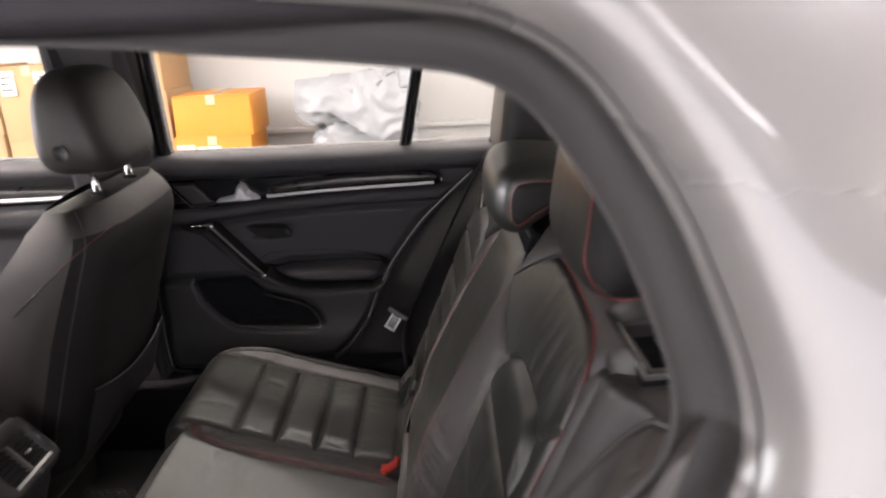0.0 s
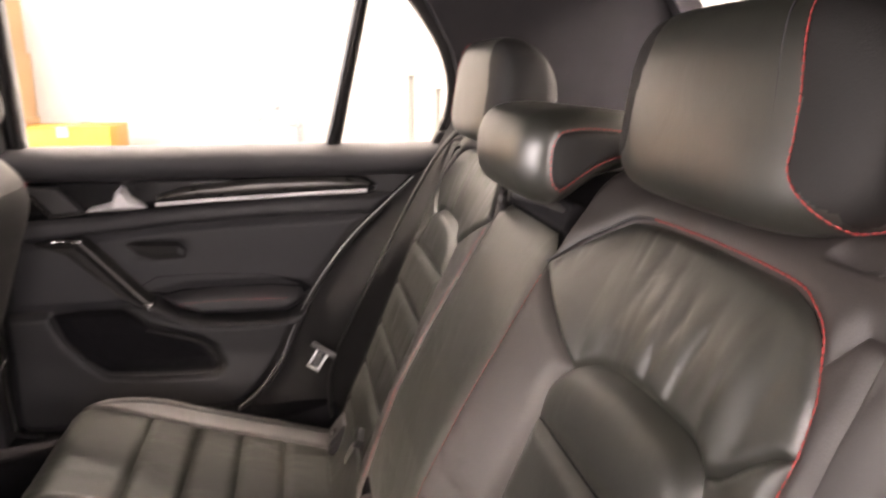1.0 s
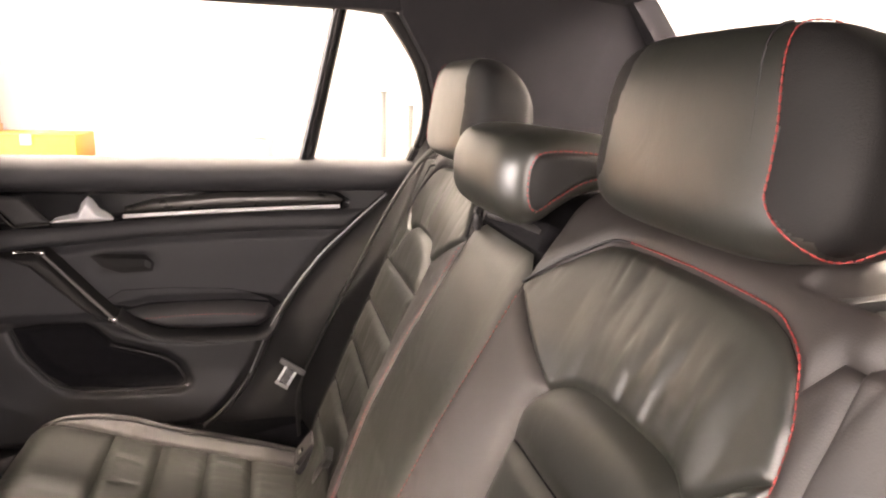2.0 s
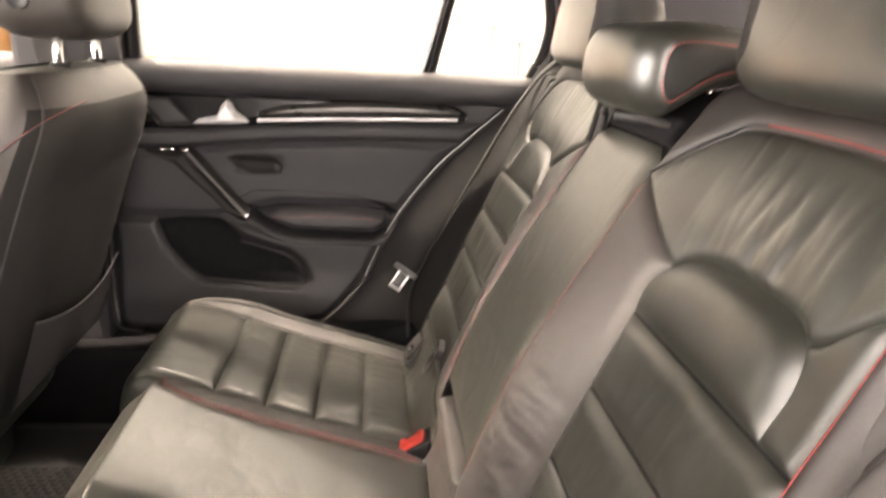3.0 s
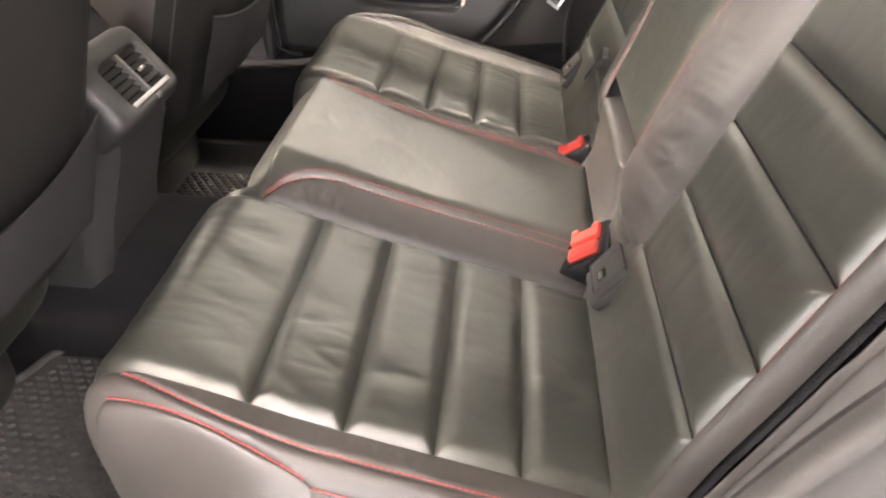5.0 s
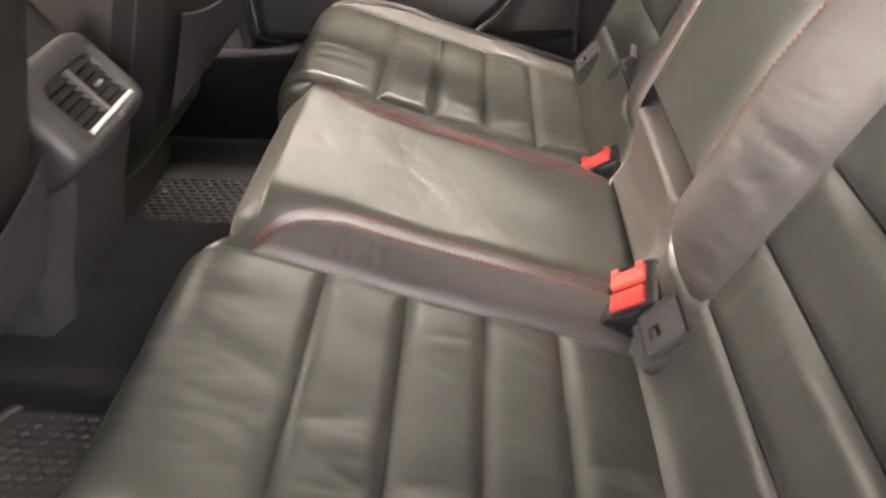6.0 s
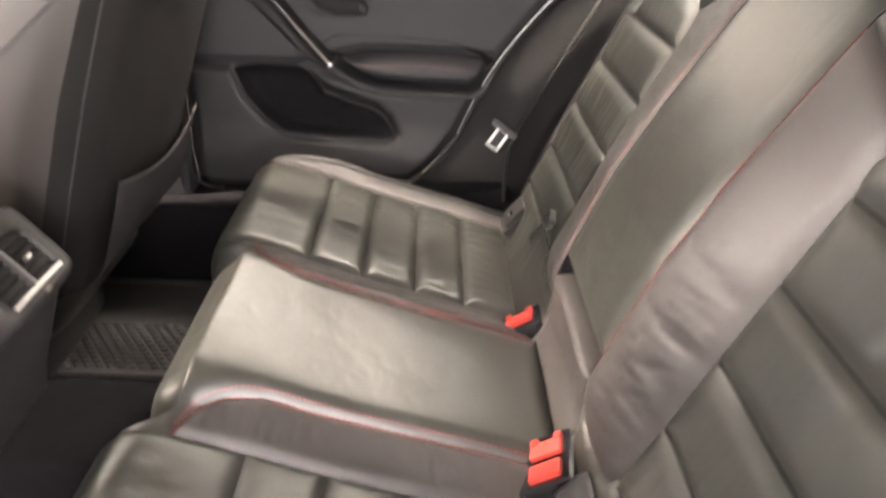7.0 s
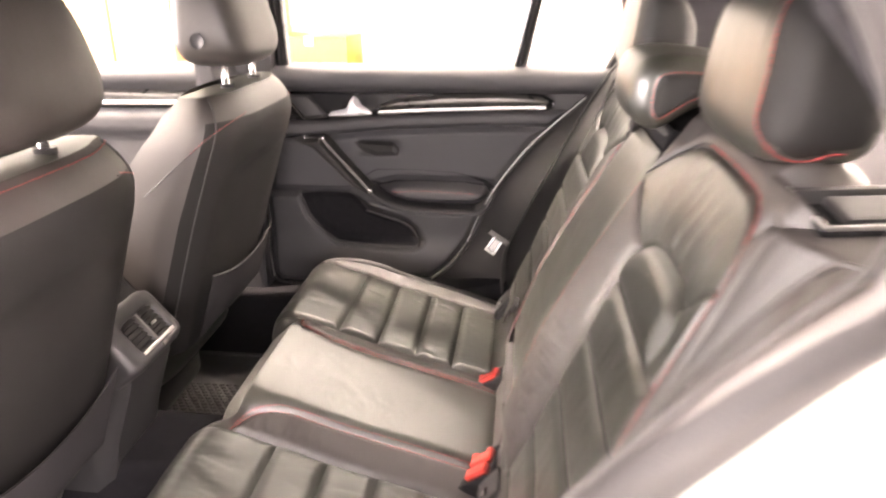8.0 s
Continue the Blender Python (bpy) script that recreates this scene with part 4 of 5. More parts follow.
def middle_headrest():
    """Saddle shape: a front lobe hanging over the backrest, a flat wing behind it, the same section right across."""
    t = thing("middle_headrest", "low saddle-shaped black leather middle headrest with red stitching", "headrest", (0.26, 0, 1.03))
    section = [(0.182, 1.087), (0.186, 1.113), (0.201, 1.134), (0.232, 1.141), (0.28, 1.138), (0.325, 1.129), (0.340, 1.110), (0.328, 1.090), (0.295, 1.076), (0.268, 1.069), (0.245, 1.056), (0.226, 1.043), (0.210, 1.039), (0.193, 1.048), (0.184, 1.065)]
    c = curve_pts([(x, z, 0) for x, z in section], 96, True)[:, :2]
    g = np.roll(c, -1, 0) - np.roll(c, 1, 0)
    g /= np.linalg.norm(g, axis=1)[:, None]
    out = np.stack([-g[:, 1], g[:, 0]], 1)
    if ((c - c.mean(0)) * out).sum() < 0:
        out = -out
    half, r = 0.124, 0.022
    stations = []
    ry = 0.050
    for k in range(10):
        q = k / 9 * math.pi / 2
        stations.append((half - ry * (1 - math.sin(q)), r * (1 - math.cos(q))))
    rows = [(-y, i) for y, i in reversed(stations)] + [(y, 0.0) for y in np.linspace(-half + ry, half - ry, 12)[1:-1]] + stations
    vs = []
    for y, inset in rows:
        bow = 0.009 * (1 - (y / half) ** 2)
        for p, o in zip(c, out):
            q = p - o * inset
            vs.append((q[0] - bow * smooth01((0.24 - q[0]) / 0.06), y, q[1]))
    add("cushion", vs, grid_faces(len(rows), len(c), False, True), LEATHER, t)
    rim = c - out * r
    for sg in (-1, 1):
        mid = rim.mean(0)
        vs = [(*(mid + (rim[j] - mid) * f).tolist(), 0) for f in (1.0, 0.94, 0.8, 0.6, 0.35, 0.02) for j in range(len(c))]
        bulge = [0.0, 0.003, 0.006, 0.007, 0.0075, 0.0075]
        add("side_panel", [(v[0], sg * (half + bulge[k // len(c)]), v[1]) for k, v in enumerate(vs)], grid_faces(6, len(c), False, True), SEATBACK, t, "dark side panel outside the stitched seam")
        line = c - out * (r * 0.92)
        stitch_row("side_stitches", [(p[0], sg * (half + 0.0006), p[1]) for p in np.vstack([line, line[:1]])], THREAD, t, length=0.004, gap=0.0015, r=0.0008)
    for k in (-1, 1):
        tube("post", [(0.285, k * 0.06, 1.10), (0.288, k * 0.06, 1.04)], 0.0055, CHROME, t, "chrome post", 12)
        tube("collar", [(0.287, k * 0.06, 1.088), (0.287, k * 0.06, 1.07)], 0.012, PLASTIC, t, "", 14)


middle_headrest()


# ---- belts, buckles, small seat fittings ----
def ribbon(name, pts, width, across, mat, parent, thick=0.0014, label="", n=60):
    c = curve_pts(pts, n)
    vs = []
    for i in range(n):
        t = Vector(c[min(i + 1, n - 1)] - c[max(i - 1, 0)]).normalized()
        a = Vector(across)
        a = (a - t * a.dot(t)).normalized()
        nn = t.cross(a)
        for w, h in ((-0.5, -1), (-0.25, 1), (0.25, 1), (0.5, -1), (0.5, -2.2), (-0.5, -2.2)):
            vs.append(Vector(c[i]) + a * (w * width) + nn * (h * thick))
    return add(name, vs, grid_faces(n, 6, False, True), mat, parent, label)


def far_belt():
    t = thing("seat_belt", "black seat belt hanging over the backrest with its metal tongue", "seat belt", (0.1, 0.6, 0.5))
    ribbon("webbing", [(0.30, 0.45, 1.098), (0.235, 0.47, 1.072), (0.185, 0.535, 0.985), (0.115, 0.590, 0.83), (0.045, 0.615, 0.68), (0.0, 0.615, 0.575), (0.0, 0.61, 0.47)], 0.048, (0.25, 1, 0.15), WEB, t)
    m = Matrix.Translation((-0.020, 0.582, 0.622)) @ Euler((radians(-12), radians(32), radians(-8))).to_matrix().to_4x4() @ Matrix.Scale(1.3, 4)
    box("tongue_cover", -0.022, 0.022, -0.005, 0.005, 0.000, 0.010, DECOR_GREY, t, "grey plastic grip", 0.005, m)
    for a in (-0.0085, 0.0085):
        box("tongue_side", a - 0.0020, a + 0.0020, -0.0015, 0.0015, -0.024, 0.002, STEEL_BRIGHT, t, "bright metal tongue", 0.001, m)
    box("tongue_tip", -0.0111, 0.0111, -0.0015, 0.0015, -0.030, -0.025, STEEL, t, "bright metal tongue", 0.001, m)
    box("tongue_slot", -0.0058, 0.0058, -0.0022, 0.0010, -0.024, 0.0, GLOSS, t, "", 0.0005, m)


far_belt()


def buckle(x, y, z, w, double, turn, group="belt buckles"):
    t = thing("belt_buckle", "black belt buckle with a red release button" if not double else "pair of black belt buckles with red buttons", "buckle", (x, y, z - 0.03), group)
    ux, uy = Vector((0.80, 0.0, 0.60)), Vector((0.0, 1.0, 0.0))
    if turn:
        ux = Matrix.Rotation(radians(turn), 3, "Z") @ ux
        uy = Matrix.Rotation(radians(turn), 3, "Z") @ uy
    rot = Matrix((ux, uy, ux.cross(uy))).transposed().to_4x4()
    rot.translation = (x, y, z)
    n = 2 if double else 1
    for k in range(n):
        o = (k - (n - 1) / 2) * 0.034
        box("housing", -w / 2 - 0.015, w / 2 + 0.014, -0.025 + o, 0.025 + o, -0.060, -0.002, GLOSS, t, "", 0.005, rot)
        box("release_button", -w / 2, w / 2, -0.0145 + o, 0.0085 + o, -0.006, 0.004, RED, t, "red push button", 0.003, rot)
        box("slot", -w / 2 + 0.008, w / 2 - 0.008, 0.0085 + o, 0.0145 + o, -0.004, -0.002, GLOSS, t, "", 0.0005, rot)
        box("slot_plate", -w / 2 + 0.012, w / 2 - 0.012, 0.010 + o, 0.012 + o, -0.0035, -0.0005, DECOR_GREY, t, "grey metal in the slot", 0.0005, rot)
        for e in (-1, 1) if k == n - 1 else ():
            box("button_ear", e * (w / 2 - 0.005) - 0.005, e * (w / 2 - 0.005) + 0.005, 0.004 + o, 0.0155 + o, -0.005, 0.0055, RED, t, "", 0.003, rot)


buckle(-0.019, -0.138, 0.494, 0.040, True, -10)
buckle(-0.020, 0.147, 0.488, 0.044, False, -10)


def isofix_clip(x, y, z):
    t = thing("anchor_cover", "black plastic child seat anchor cover in the seat gap", "anchor cover", (x, y, z), "anchor covers")
    m = Matrix.Translation((x, y, z)) @ Euler((0, radians(-52), 0)).to_matrix().to_4x4()
    box("surround", -0.032, 0.032, -0.032, 0.032, -0.010, 0.004, SEAL, t, "", 0.006, m)
    box("raised_tab", -0.018, 0.032, -0.029, 0.029, 0.004, 0.010, SEAL, t, "", 0.007, m)
    box("recess", -0.008, 0.005, -0.012, 0.004, 0.008, 0.0108, GLOSS, t, "dark slot", 0.001, m)
    box("catch", -0.006, 0.000, -0.012, 0.000, 0.0105, 0.0125, DECOR, t, "", 0.0015, m)


for yy in (-0.216, 0.465):
    isofix_clip(0.002, yy, 0.500)


def parked_tongue():
    t = thing("belt_tongue", "small bright metal belt tongue tucked into the seat gap", "belt tongue", (0.028, 0.27, 0.56))
    m = Matrix.Translation((0.018, 0.272, 0.572)) @ Euler((radians(20), radians(25), radians(0))).to_matrix().to_4x4()
    box("plate", -0.002, 0.002, -0.010, 0.010, -0.028, 0.028, CHROME, t, "bright metal", 0.0015, m)
    box("grip", -0.006, 0.006, -0.014, 0.014, 0.018, 0.038, PLASTIC, t, "", 0.004, m)


parked_tongue()


def armrest_latch():
    t = thing("armrest_opening", "dark gap above the armrest with a round latch", "latch", (0.24, 0.03, 1.02))
    m = Matrix.Translation((0.229, 0.0, 1.024)) @ Euler((0, radians(25), 0)).to_matrix().to_4x4()
    # black block in place of the shade inside the opening
    box("gap_shade", 0.002, 0.03, -0.098, 0.105, -0.012, 0.020, CARPET_AND_SHADE, t, "", 0.004, m)
    tube("latch_ring", [(0.214 + 0.016 * math.cos(a) * 0.4, 0.088 + 0.015 * math.cos(a), 1.017 + 0.013 * math.sin(a)) for a in np.linspace(0, 2 * math.pi, 25)[:-1]], 0.005, PLASTIC, t, "", 8, True)
    tube("latch_bar", [(0.226, 0.070, 1.024), (0.235, -0.02, 1.030), (0.239, -0.085, 1.028)], 0.006, PLASTIC, t, "", 10)


armrest_latch()


def release_housing():
    t = thing("seat_release", "black seat release housing with bright metal edging", "release lever", (0.29, -0.53, 1.05))
    m = Matrix.Translation((0.313, -0.497, 1.056)) @ Euler((radians(4), radians(-3), radians(0))).to_matrix().to_4x4()
    box("housing", -0.038, 0.060, -0.040, 0.042, -0.045, -0.012, GLOSS, t, "", 0.004, m)
    box("side_wall", -0.044, 0.060, -0.052, -0.044, -0.030, 0.001, GLOSS, t, "", 0.003, m)
    box("side_wall", -0.044, 0.060, 0.040, 0.050, -0.040, 0.001, PLASTIC, t, "", 0.003, m)
    box("front_wall", -0.046, -0.039, -0.050, 0.048, -0.030, 0.001, GLOSS, t, "", 0.003, m)
    box("edge_front", -0.044, -0.0395, -0.052, 0.044, 0.000, 0.004, STEEL_BRIGHT, t, "bright metal edge", 0.002, m)
    box("edge_side", -0.044, 0.010, -0.052, -0.0475, 0.000, 0.004, STEEL_BRIGHT, t, "bright metal edge", 0.002, m)
    box("lever", -0.012, 0.050, -0.02, 0.036, -0.014, -0.003, PLASTIC, t, "", 0.005, m)


release_housing()


# ---- far rear door ----
def relief(name, outline, depth, mat, parent, step=0.005, label="", holes=()):
    """A trim panel on the far door: outline (x, z) filled with a grid whose y follows depth(x, z)."""
    xs, zs = [p[0] for p in outline], [p[1] for p in outline]
    nx, nz = max(3, int((max(xs) - min(xs)) / step) + 2), max(3, int((max(zs) - min(zs)) / step) + 2)
    X, Z = np.meshgrid(np.linspace(min(xs), max(xs), nx), np.linspace(min(zs), max(zs), nz), indexing="ij")
    x, z = X.ravel(), Z.ravel()
    d, inside, nx_, nz_ = poly_dist(x, z, outline)
    reach = inside | (d < 1.45 * step)
    x, z = np.where(inside, x, nx_), np.where(inside, z, nz_)
    y = depth(x, z, np.where(inside, d, 0.0))
    keep = fill(nx, nz, inside, reach)
    used = sorted({k for f in keep for k in f})
    back = {k: n for n, k in enumerate(used)}
    return add(name, [(x[k], y[k], z[k]) for k in used], [tuple(back[k] for k in f) for f in keep], mat, parent, label)


def edge_roll(base, height, roll):
    return lambda x, z, d: base - height * (1 - (1 - np.clip(d / roll, 0, 1)) ** 2.2)


REAR_EDGE = [(0.250, 1.032), (0.19, 0.965), (0.118, 0.90), (0.054, 0.838), (-0.015, 0.748), (-0.061, 0.667), (-0.097, 0.582), (-0.150, 0.51), (-0.20, 0.465)]
POCKET = [(-0.555, 0.695), (-0.535, 0.64), (-0.50, 0.595), (-0.46, 0.565), (-0.36, 0.556), (-0.25, 0.554), (-0.235, 0.566), (-0.25, 0.60), (-0.277, 0.622), (-0.33, 0.640), (-0.377, 0.655), (-0.405, 0.688), (-0.42, 0.70), (-0.50, 0.702)]


def far_door():
    t = thing("rear_door", "closed rear car door with black trim and bright handle", "car door", (-0.2, 0.74, 0.44))
    # belt roll
    nb = 90
    xs = np.linspace(-0.64, 0.262, nb)
    sec = [(0.745, 1.020), (0.735, 1.033), (0.70, 1.036), (0.678, 1.033), (0.664, 1.024), (0.657, 1.008), (0.658, 0.992), (0.668, 0.980), (0.685, 0.972), (0.70, 0.968)]
    add("belt_roll", [(x, y, z) for x in xs for y, z in sec], grid_faces(nb, len(sec)), SOFT, t, "soft rounded top of the door trim")
    # carrier sheet behind everything
    add("carrier", [(x, 0.726, z) for x, z in [(-0.66, 0.44), (-0.66, 0.98), (0.25, 0.98)] + REAR_EDGE[1:]], [tuple(range(3 + len(REAR_EDGE) - 1))], PLASTIC, t, "", False)
    # decor recess
    dec = [(-0.60, 0.972), (-0.35, 0.978), (0.02, 0.975), (0.085, 0.966), (0.110, 0.950), (0.108, 0.935), (0.09, 0.928), (-0.10, 0.924), (-0.34, 0.910), (-0.44, 0.898), (-0.60, 0.892)]
    relief("recess", dec, lambda x, z, d: 0.695 + 0.016 * smooth01(d / 0.012), GLOSS, t, 0.005, "dark recess for the door handle")
    blade = [(-0.335, 0.936), (-0.28, 0.952), (-0.15, 0.964), (0.0, 0.966), (0.075, 0.960), (0.097, 0.948), (0.09, 0.941), (-0.10, 0.936), (-0.25, 0.929), (-0.335, 0.924)]
    relief("decor_blade", blade, edge_roll(0.708, 0.016, 0.010), DECOR, t, 0.004, "dark brushed decor strip")
    bar = curve_pts([(-0.335, 0.690, 0.9195), (-0.20, 0.688, 0.9270), (-0.05, 0.687, 0.9330), (0.088, 0.687, 0.9370)], 40)
    tube("bright_strip", bar, 0.0044, SATIN, t, "thin bright metal strip", 8, False, 1.0)
    # inner release handle
    hnd = [(-0.472, 0.905), (-0.46, 0.916), (-0.42, 0.925), (-0.412, 0.945), (-0.400, 0.958), (-0.391, 0.952), (-0.380, 0.934), (-0.362, 0.922), (-0.350, 0.910), (-0.39, 0.906)]
    relief("door_handle", hnd, edge_roll(0.705, 0.026, 0.012), SATIN, t, 0.002, "bright satin metal release lever")
    relief("switch_plate", [(-0.582, 0.960), (-0.518, 0.958), (-0.470, 0.905), (-0.532, 0.899)], edge_roll(0.708, 0.012, 0.006), PLASTIC, t, 0.003, "slanted blank switch plate")
    tube("switch_edge", [(-0.580, 0.6945, 0.956), (-0.533, 0.6945, 0.8985), (-0.470, 0.6945, 0.9045)], 0.0014, DECOR, t, "thin metal edge", 6)
    # ribs below the recess
    rib = [(-0.60, 0.893), (-0.44, 0.898), (-0.34, 0.909), (-0.10, 0.923), (0.09, 0.927), (0.118, 0.930), (0.15, 0.93), (0.10, 0.885), (0.068, 0.886), (-0.10, 0.884), (-0.30, 0.874), (-0.504, 0.854), (-0.60, 0.846)]
    relief("upper_ledge", rib, edge_roll(0.704, 0.016, 0.014), SOFT, t, 0.005, "")
    mid = [(-0.645, 0.86), (-0.60, 0.846), (-0.504, 0.853), (-0.30, 0.873), (-0.10, 0.883), (0.068, 0.885), (0.10, 0.884), (0.054, 0.838), (-0.015, 0.748), (-0.03, 0.727), (-0.12, 0.735), (-0.30, 0.735), (-0.375, 0.715), (-0.44, 0.70), (-0.645, 0.70)]
    relief("middle_panel", mid, lambda x, z, d: 0.716 - 0.010 * smooth01(d / 0.02) + 0.012 * np.exp(-(((x + 0.345) / 0.052) ** 4 + ((z - 0.822) / 0.018) ** 4)), SOFT, t, 0.0045, "recessed cloth middle of the trim")
    # cup and hollow are coloured darker than the trim to carry their shade
    relief("pull_cup", [(-0.405, 0.836), (-0.385, 0.842), (-0.30, 0.838), (-0.285, 0.820), (-0.29, 0.803), (-0.35, 0.801), (-0.385, 0.815)], lambda x, z, d: 0.7065 + 0.008 * smooth01(d / 0.012), SEATBACK, t, 0.003, "small cup in the trim, its shade put into the colour")
    relief("armrest_recess", [(-0.385, 0.745), (-0.35, 0.766), (-0.25, 0.768), (-0.136, 0.762), (-0.06, 0.744), (-0.035, 0.728), (-0.05, 0.715), (-0.25, 0.722), (-0.34, 0.715)], lambda x, z, d: 0.7055 + 0.012 * smooth01(d / 0.015), CARPET_AND_SHADE, t, 0.004, "hollow above the armrest, blackened to hold its shade")
    arm = [(-0.345, 0.722), (-0.30, 0.732), (-0.22, 0.736), (-0.12, 0.735), (-0.06, 0.727), (-0.048, 0.712), (-0.062, 0.692), (-0.085, 0.679), (-0.20, 0.679), (-0.265, 0.683), (-0.305, 0.697)]
    relief("armrest", arm, edge_roll(0.708, 0.044, 0.022), SOFT, t, 0.003, "padded leather armrest on the door")
    stitch_row("armrest_stitches", [(x, 0.6635, z) for x, z in curve_pts([(-0.30, 0.716, 0), (-0.20, 0.7205, 0), (-0.08, 0.7165, 0)], 60)[:, :2]], THREAD, t, length=0.004, gap=0.004, r=0.0006)
    ledge = [(-0.352, 0.728), (-0.335, 0.712), (-0.305, 0.692), (-0.265, 0.678), (-0.20, 0.674), (-0.085, 0.674), (-0.058, 0.689), (-0.040, 0.714), (-0.030, 0.708), (-0.045, 0.672), (-0.062, 0.652), (-0.20, 0.652), (-0.275, 0.657), (-0.325, 0.677), (-0.372, 0.706)]
    relief("armrest_ledge", ledge, edge_roll(0.708, 0.050, 0.010), PLASTIC, t, 0.003, "plastic ledge sweeping round the armrest")
    low = [(-0.655, 0.70), (-0.555, 0.70)] + POCKET[:-1] + [(-0.42, 0.70), (-0.36, 0.690), (-0.30, 0.668), (-0.22, 0.660), (-0.11, 0.662), (-0.075, 0.672), (-0.052, 0.684), (-0.061, 0.667), (-0.097, 0.582), (-0.150, 0.51), (-0.20, 0.465), (-0.55, 0.437), (-0.63, 0.440), (-0.65, 0.46)]
    relief("lower_panel", low, lambda x, z, d: 0.712 - 0.014 * smooth01(d / 0.018) - 0.010 * smooth01((0.60 - z) / 0.1), PLASTIC, t, 0.005, "grained lower door panel")
    # pocket interior painted black as the shade inside it
    relief("door_pocket", POCKET, lambda x, z, d: 0.702 + 0.020 * smooth01(d / 0.02), CARPET_AND_SHADE, t, 0.005, "door pocket, blackened to hold its shade")
    tube("pocket_lip", [(x, 0.692, z) for x, z in curve_pts([(p[0], p[1], 0) for p in POCKET[:-3]], 60)[:, :2]], 0.0025, PLASTIC, t, "", 6)
    # pull handle
    grip = [(-0.575, 0.846), (-0.545, 0.853), (-0.500, 0.858), (-0.478, 0.862), (-0.455, 0.838), (-0.42, 0.797), (-0.39, 0.762), (-0.352, 0.722), (-0.345, 0.706), (-0.372, 0.702), (-0.41, 0.722), (-0.455, 0.768), (-0.51, 0.822)]
    relief("pull_grip", grip, edge_roll(0.700, 0.052, 0.020), SEATBACK, t, 0.003, "slanting wide black pull handle")
    # the reflection along the black grip, put in as a grey tube
    q = curve_pts([(-0.478, 0.655, 0.857), (-0.42, 0.652, 0.792), (-0.358, 0.652, 0.722)], 30)
    tube("pull_highlight", q, 0.0036, DECOR_GREY, t, "grey line painted as the highlight along the pull handle", 8)
    for a in (q[0], q[-1]):
        add("pull_cap", *superbox(a[0], a[1] - 0.002, a[2], 0.009, 0.006, 0.0045, 0.6, 0.6, 10, 14), CHROME, t, "bright end cap")
    tube("pull_foot", [(-0.528, 0.668, 0.855), (-0.482, 0.652, 0.8585)], 0.0028, CHROME, t, "bright edge", 6)
    # window frame, division post and glass
    def post(name, a, b, wa, wb, mat):
        yb, yt = 0.70, 0.70 - LEAN * (b[1] - 1.03)
        vs, k = [], []
        for (x, z), w, y in ((a, wa, yb), (b, wb, yt)):
            for dx, dy in ((-w, -0.008), (-w * 0.6, -0.016), (w * 0.6, -0.016), (w, -0.008), (w, 0.02), (-w, 0.02)):
                vs.append((x + dx, y + dy, z))
        add(name, vs, grid_faces(2, 6, False, True), mat, t)
    post("division_post", (0.018, 1.02), (0.088, 1.345), 0.0155, 0.0135, GLOSS)
    post("front_post", (-0.578, 1.02), (-0.560, 1.345), 0.016, 0.016, GLOSS)
    rr = [(0.236, 1.025), (0.262, 1.09), (0.266, 1.155), (0.243, 1.228), (0.20, 1.292), (0.165, 1.335)]
    tube("quarter_frame", [(x, 0.70 - LEAN * (z - 1.03) - 0.006, z) for x, z in curve_pts([(a, b, 0) for a, b in rr], 40)[:, :2]], 0.013, SEAL, t, "rubber framed rear edge of the small window", 10)
    tube("quarter_frame_line", [(x - 0.011, 0.70 - LEAN * (z - 1.03) - 0.016, z) for x, z in curve_pts([(a, b, 0) for a, b in rr], 40)[:, :2]], 0.003, DECOR, t, "", 6)
    tube("top_frame", [(x, 0.70 - LEAN * (z - 1.03) - 0.006, z) for x, z in curve_pts([(-0.59, 1.342, 0), (-0.2, 1.342, 0), (0.06, 1.338, 0), (0.17, 1.330, 0)], 30)[:, :2]], 0.014, SEAL, t, "", 8)
    for nm, pts in (("window_pane", [(-0.57, 1.02), (0.015, 1.02), (0.085, 1.34), (-0.56, 1.34)]), ("quarter_pane", [(0.025, 1.02), (0.24, 1.02), (0.262, 1.15), (0.235, 1.235), (0.17, 1.33), (0.092, 1.34)])):
        g = add(nm, [(x, 0.712 - LEAN * (z - 1.03), z) for x, z in pts], [tuple(range(len(pts)))], GLASS, t, "clear window glass", False)
        g.visible_shadow = False
    # seal at the rear edge of the trim
    tube("edge_seal", [(x, 0.682, z) for x, z in curve_pts([(a, b, 0) for a, b in REAR_EDGE[1:]], 60)[:, :2]], 0.006, SEAL, t, "dark rubber edge seal", 8)
    # highlights on the glossy rubber edges, laid on as thin bright tubes
    tube("edge_highlight", [(x - 0.006, 0.678, z) for x, z in curve_pts([(a, b, 0) for a, b in REAR_EDGE[1:-2]], 60)[:, :2]], 0.0016, STEEL_BRIGHT, t, "thin bright line painted as the highlight on the rubber edge", 6)
    tube("front_highlight", [(-0.648, 0.686, 0.455), (-0.653, 0.686, 0.52), (-0.652, 0.686, 0.66)], 0.0015, STEEL_BRIGHT, t, "thin bright line painted as the highlight on the rubber edge", 6)
    tube("front_seal", [(x, 0.690, z) for x, z in curve_pts([(-0.60, 0.435, 0), (-0.645, 0.445, 0), (-0.660, 0.48, 0), (-0.660, 0.62, 0), (-0.655, 0.90, 0)], 40)[:, :2]], 0.005, SEAL, t, "", 8)


far_door()


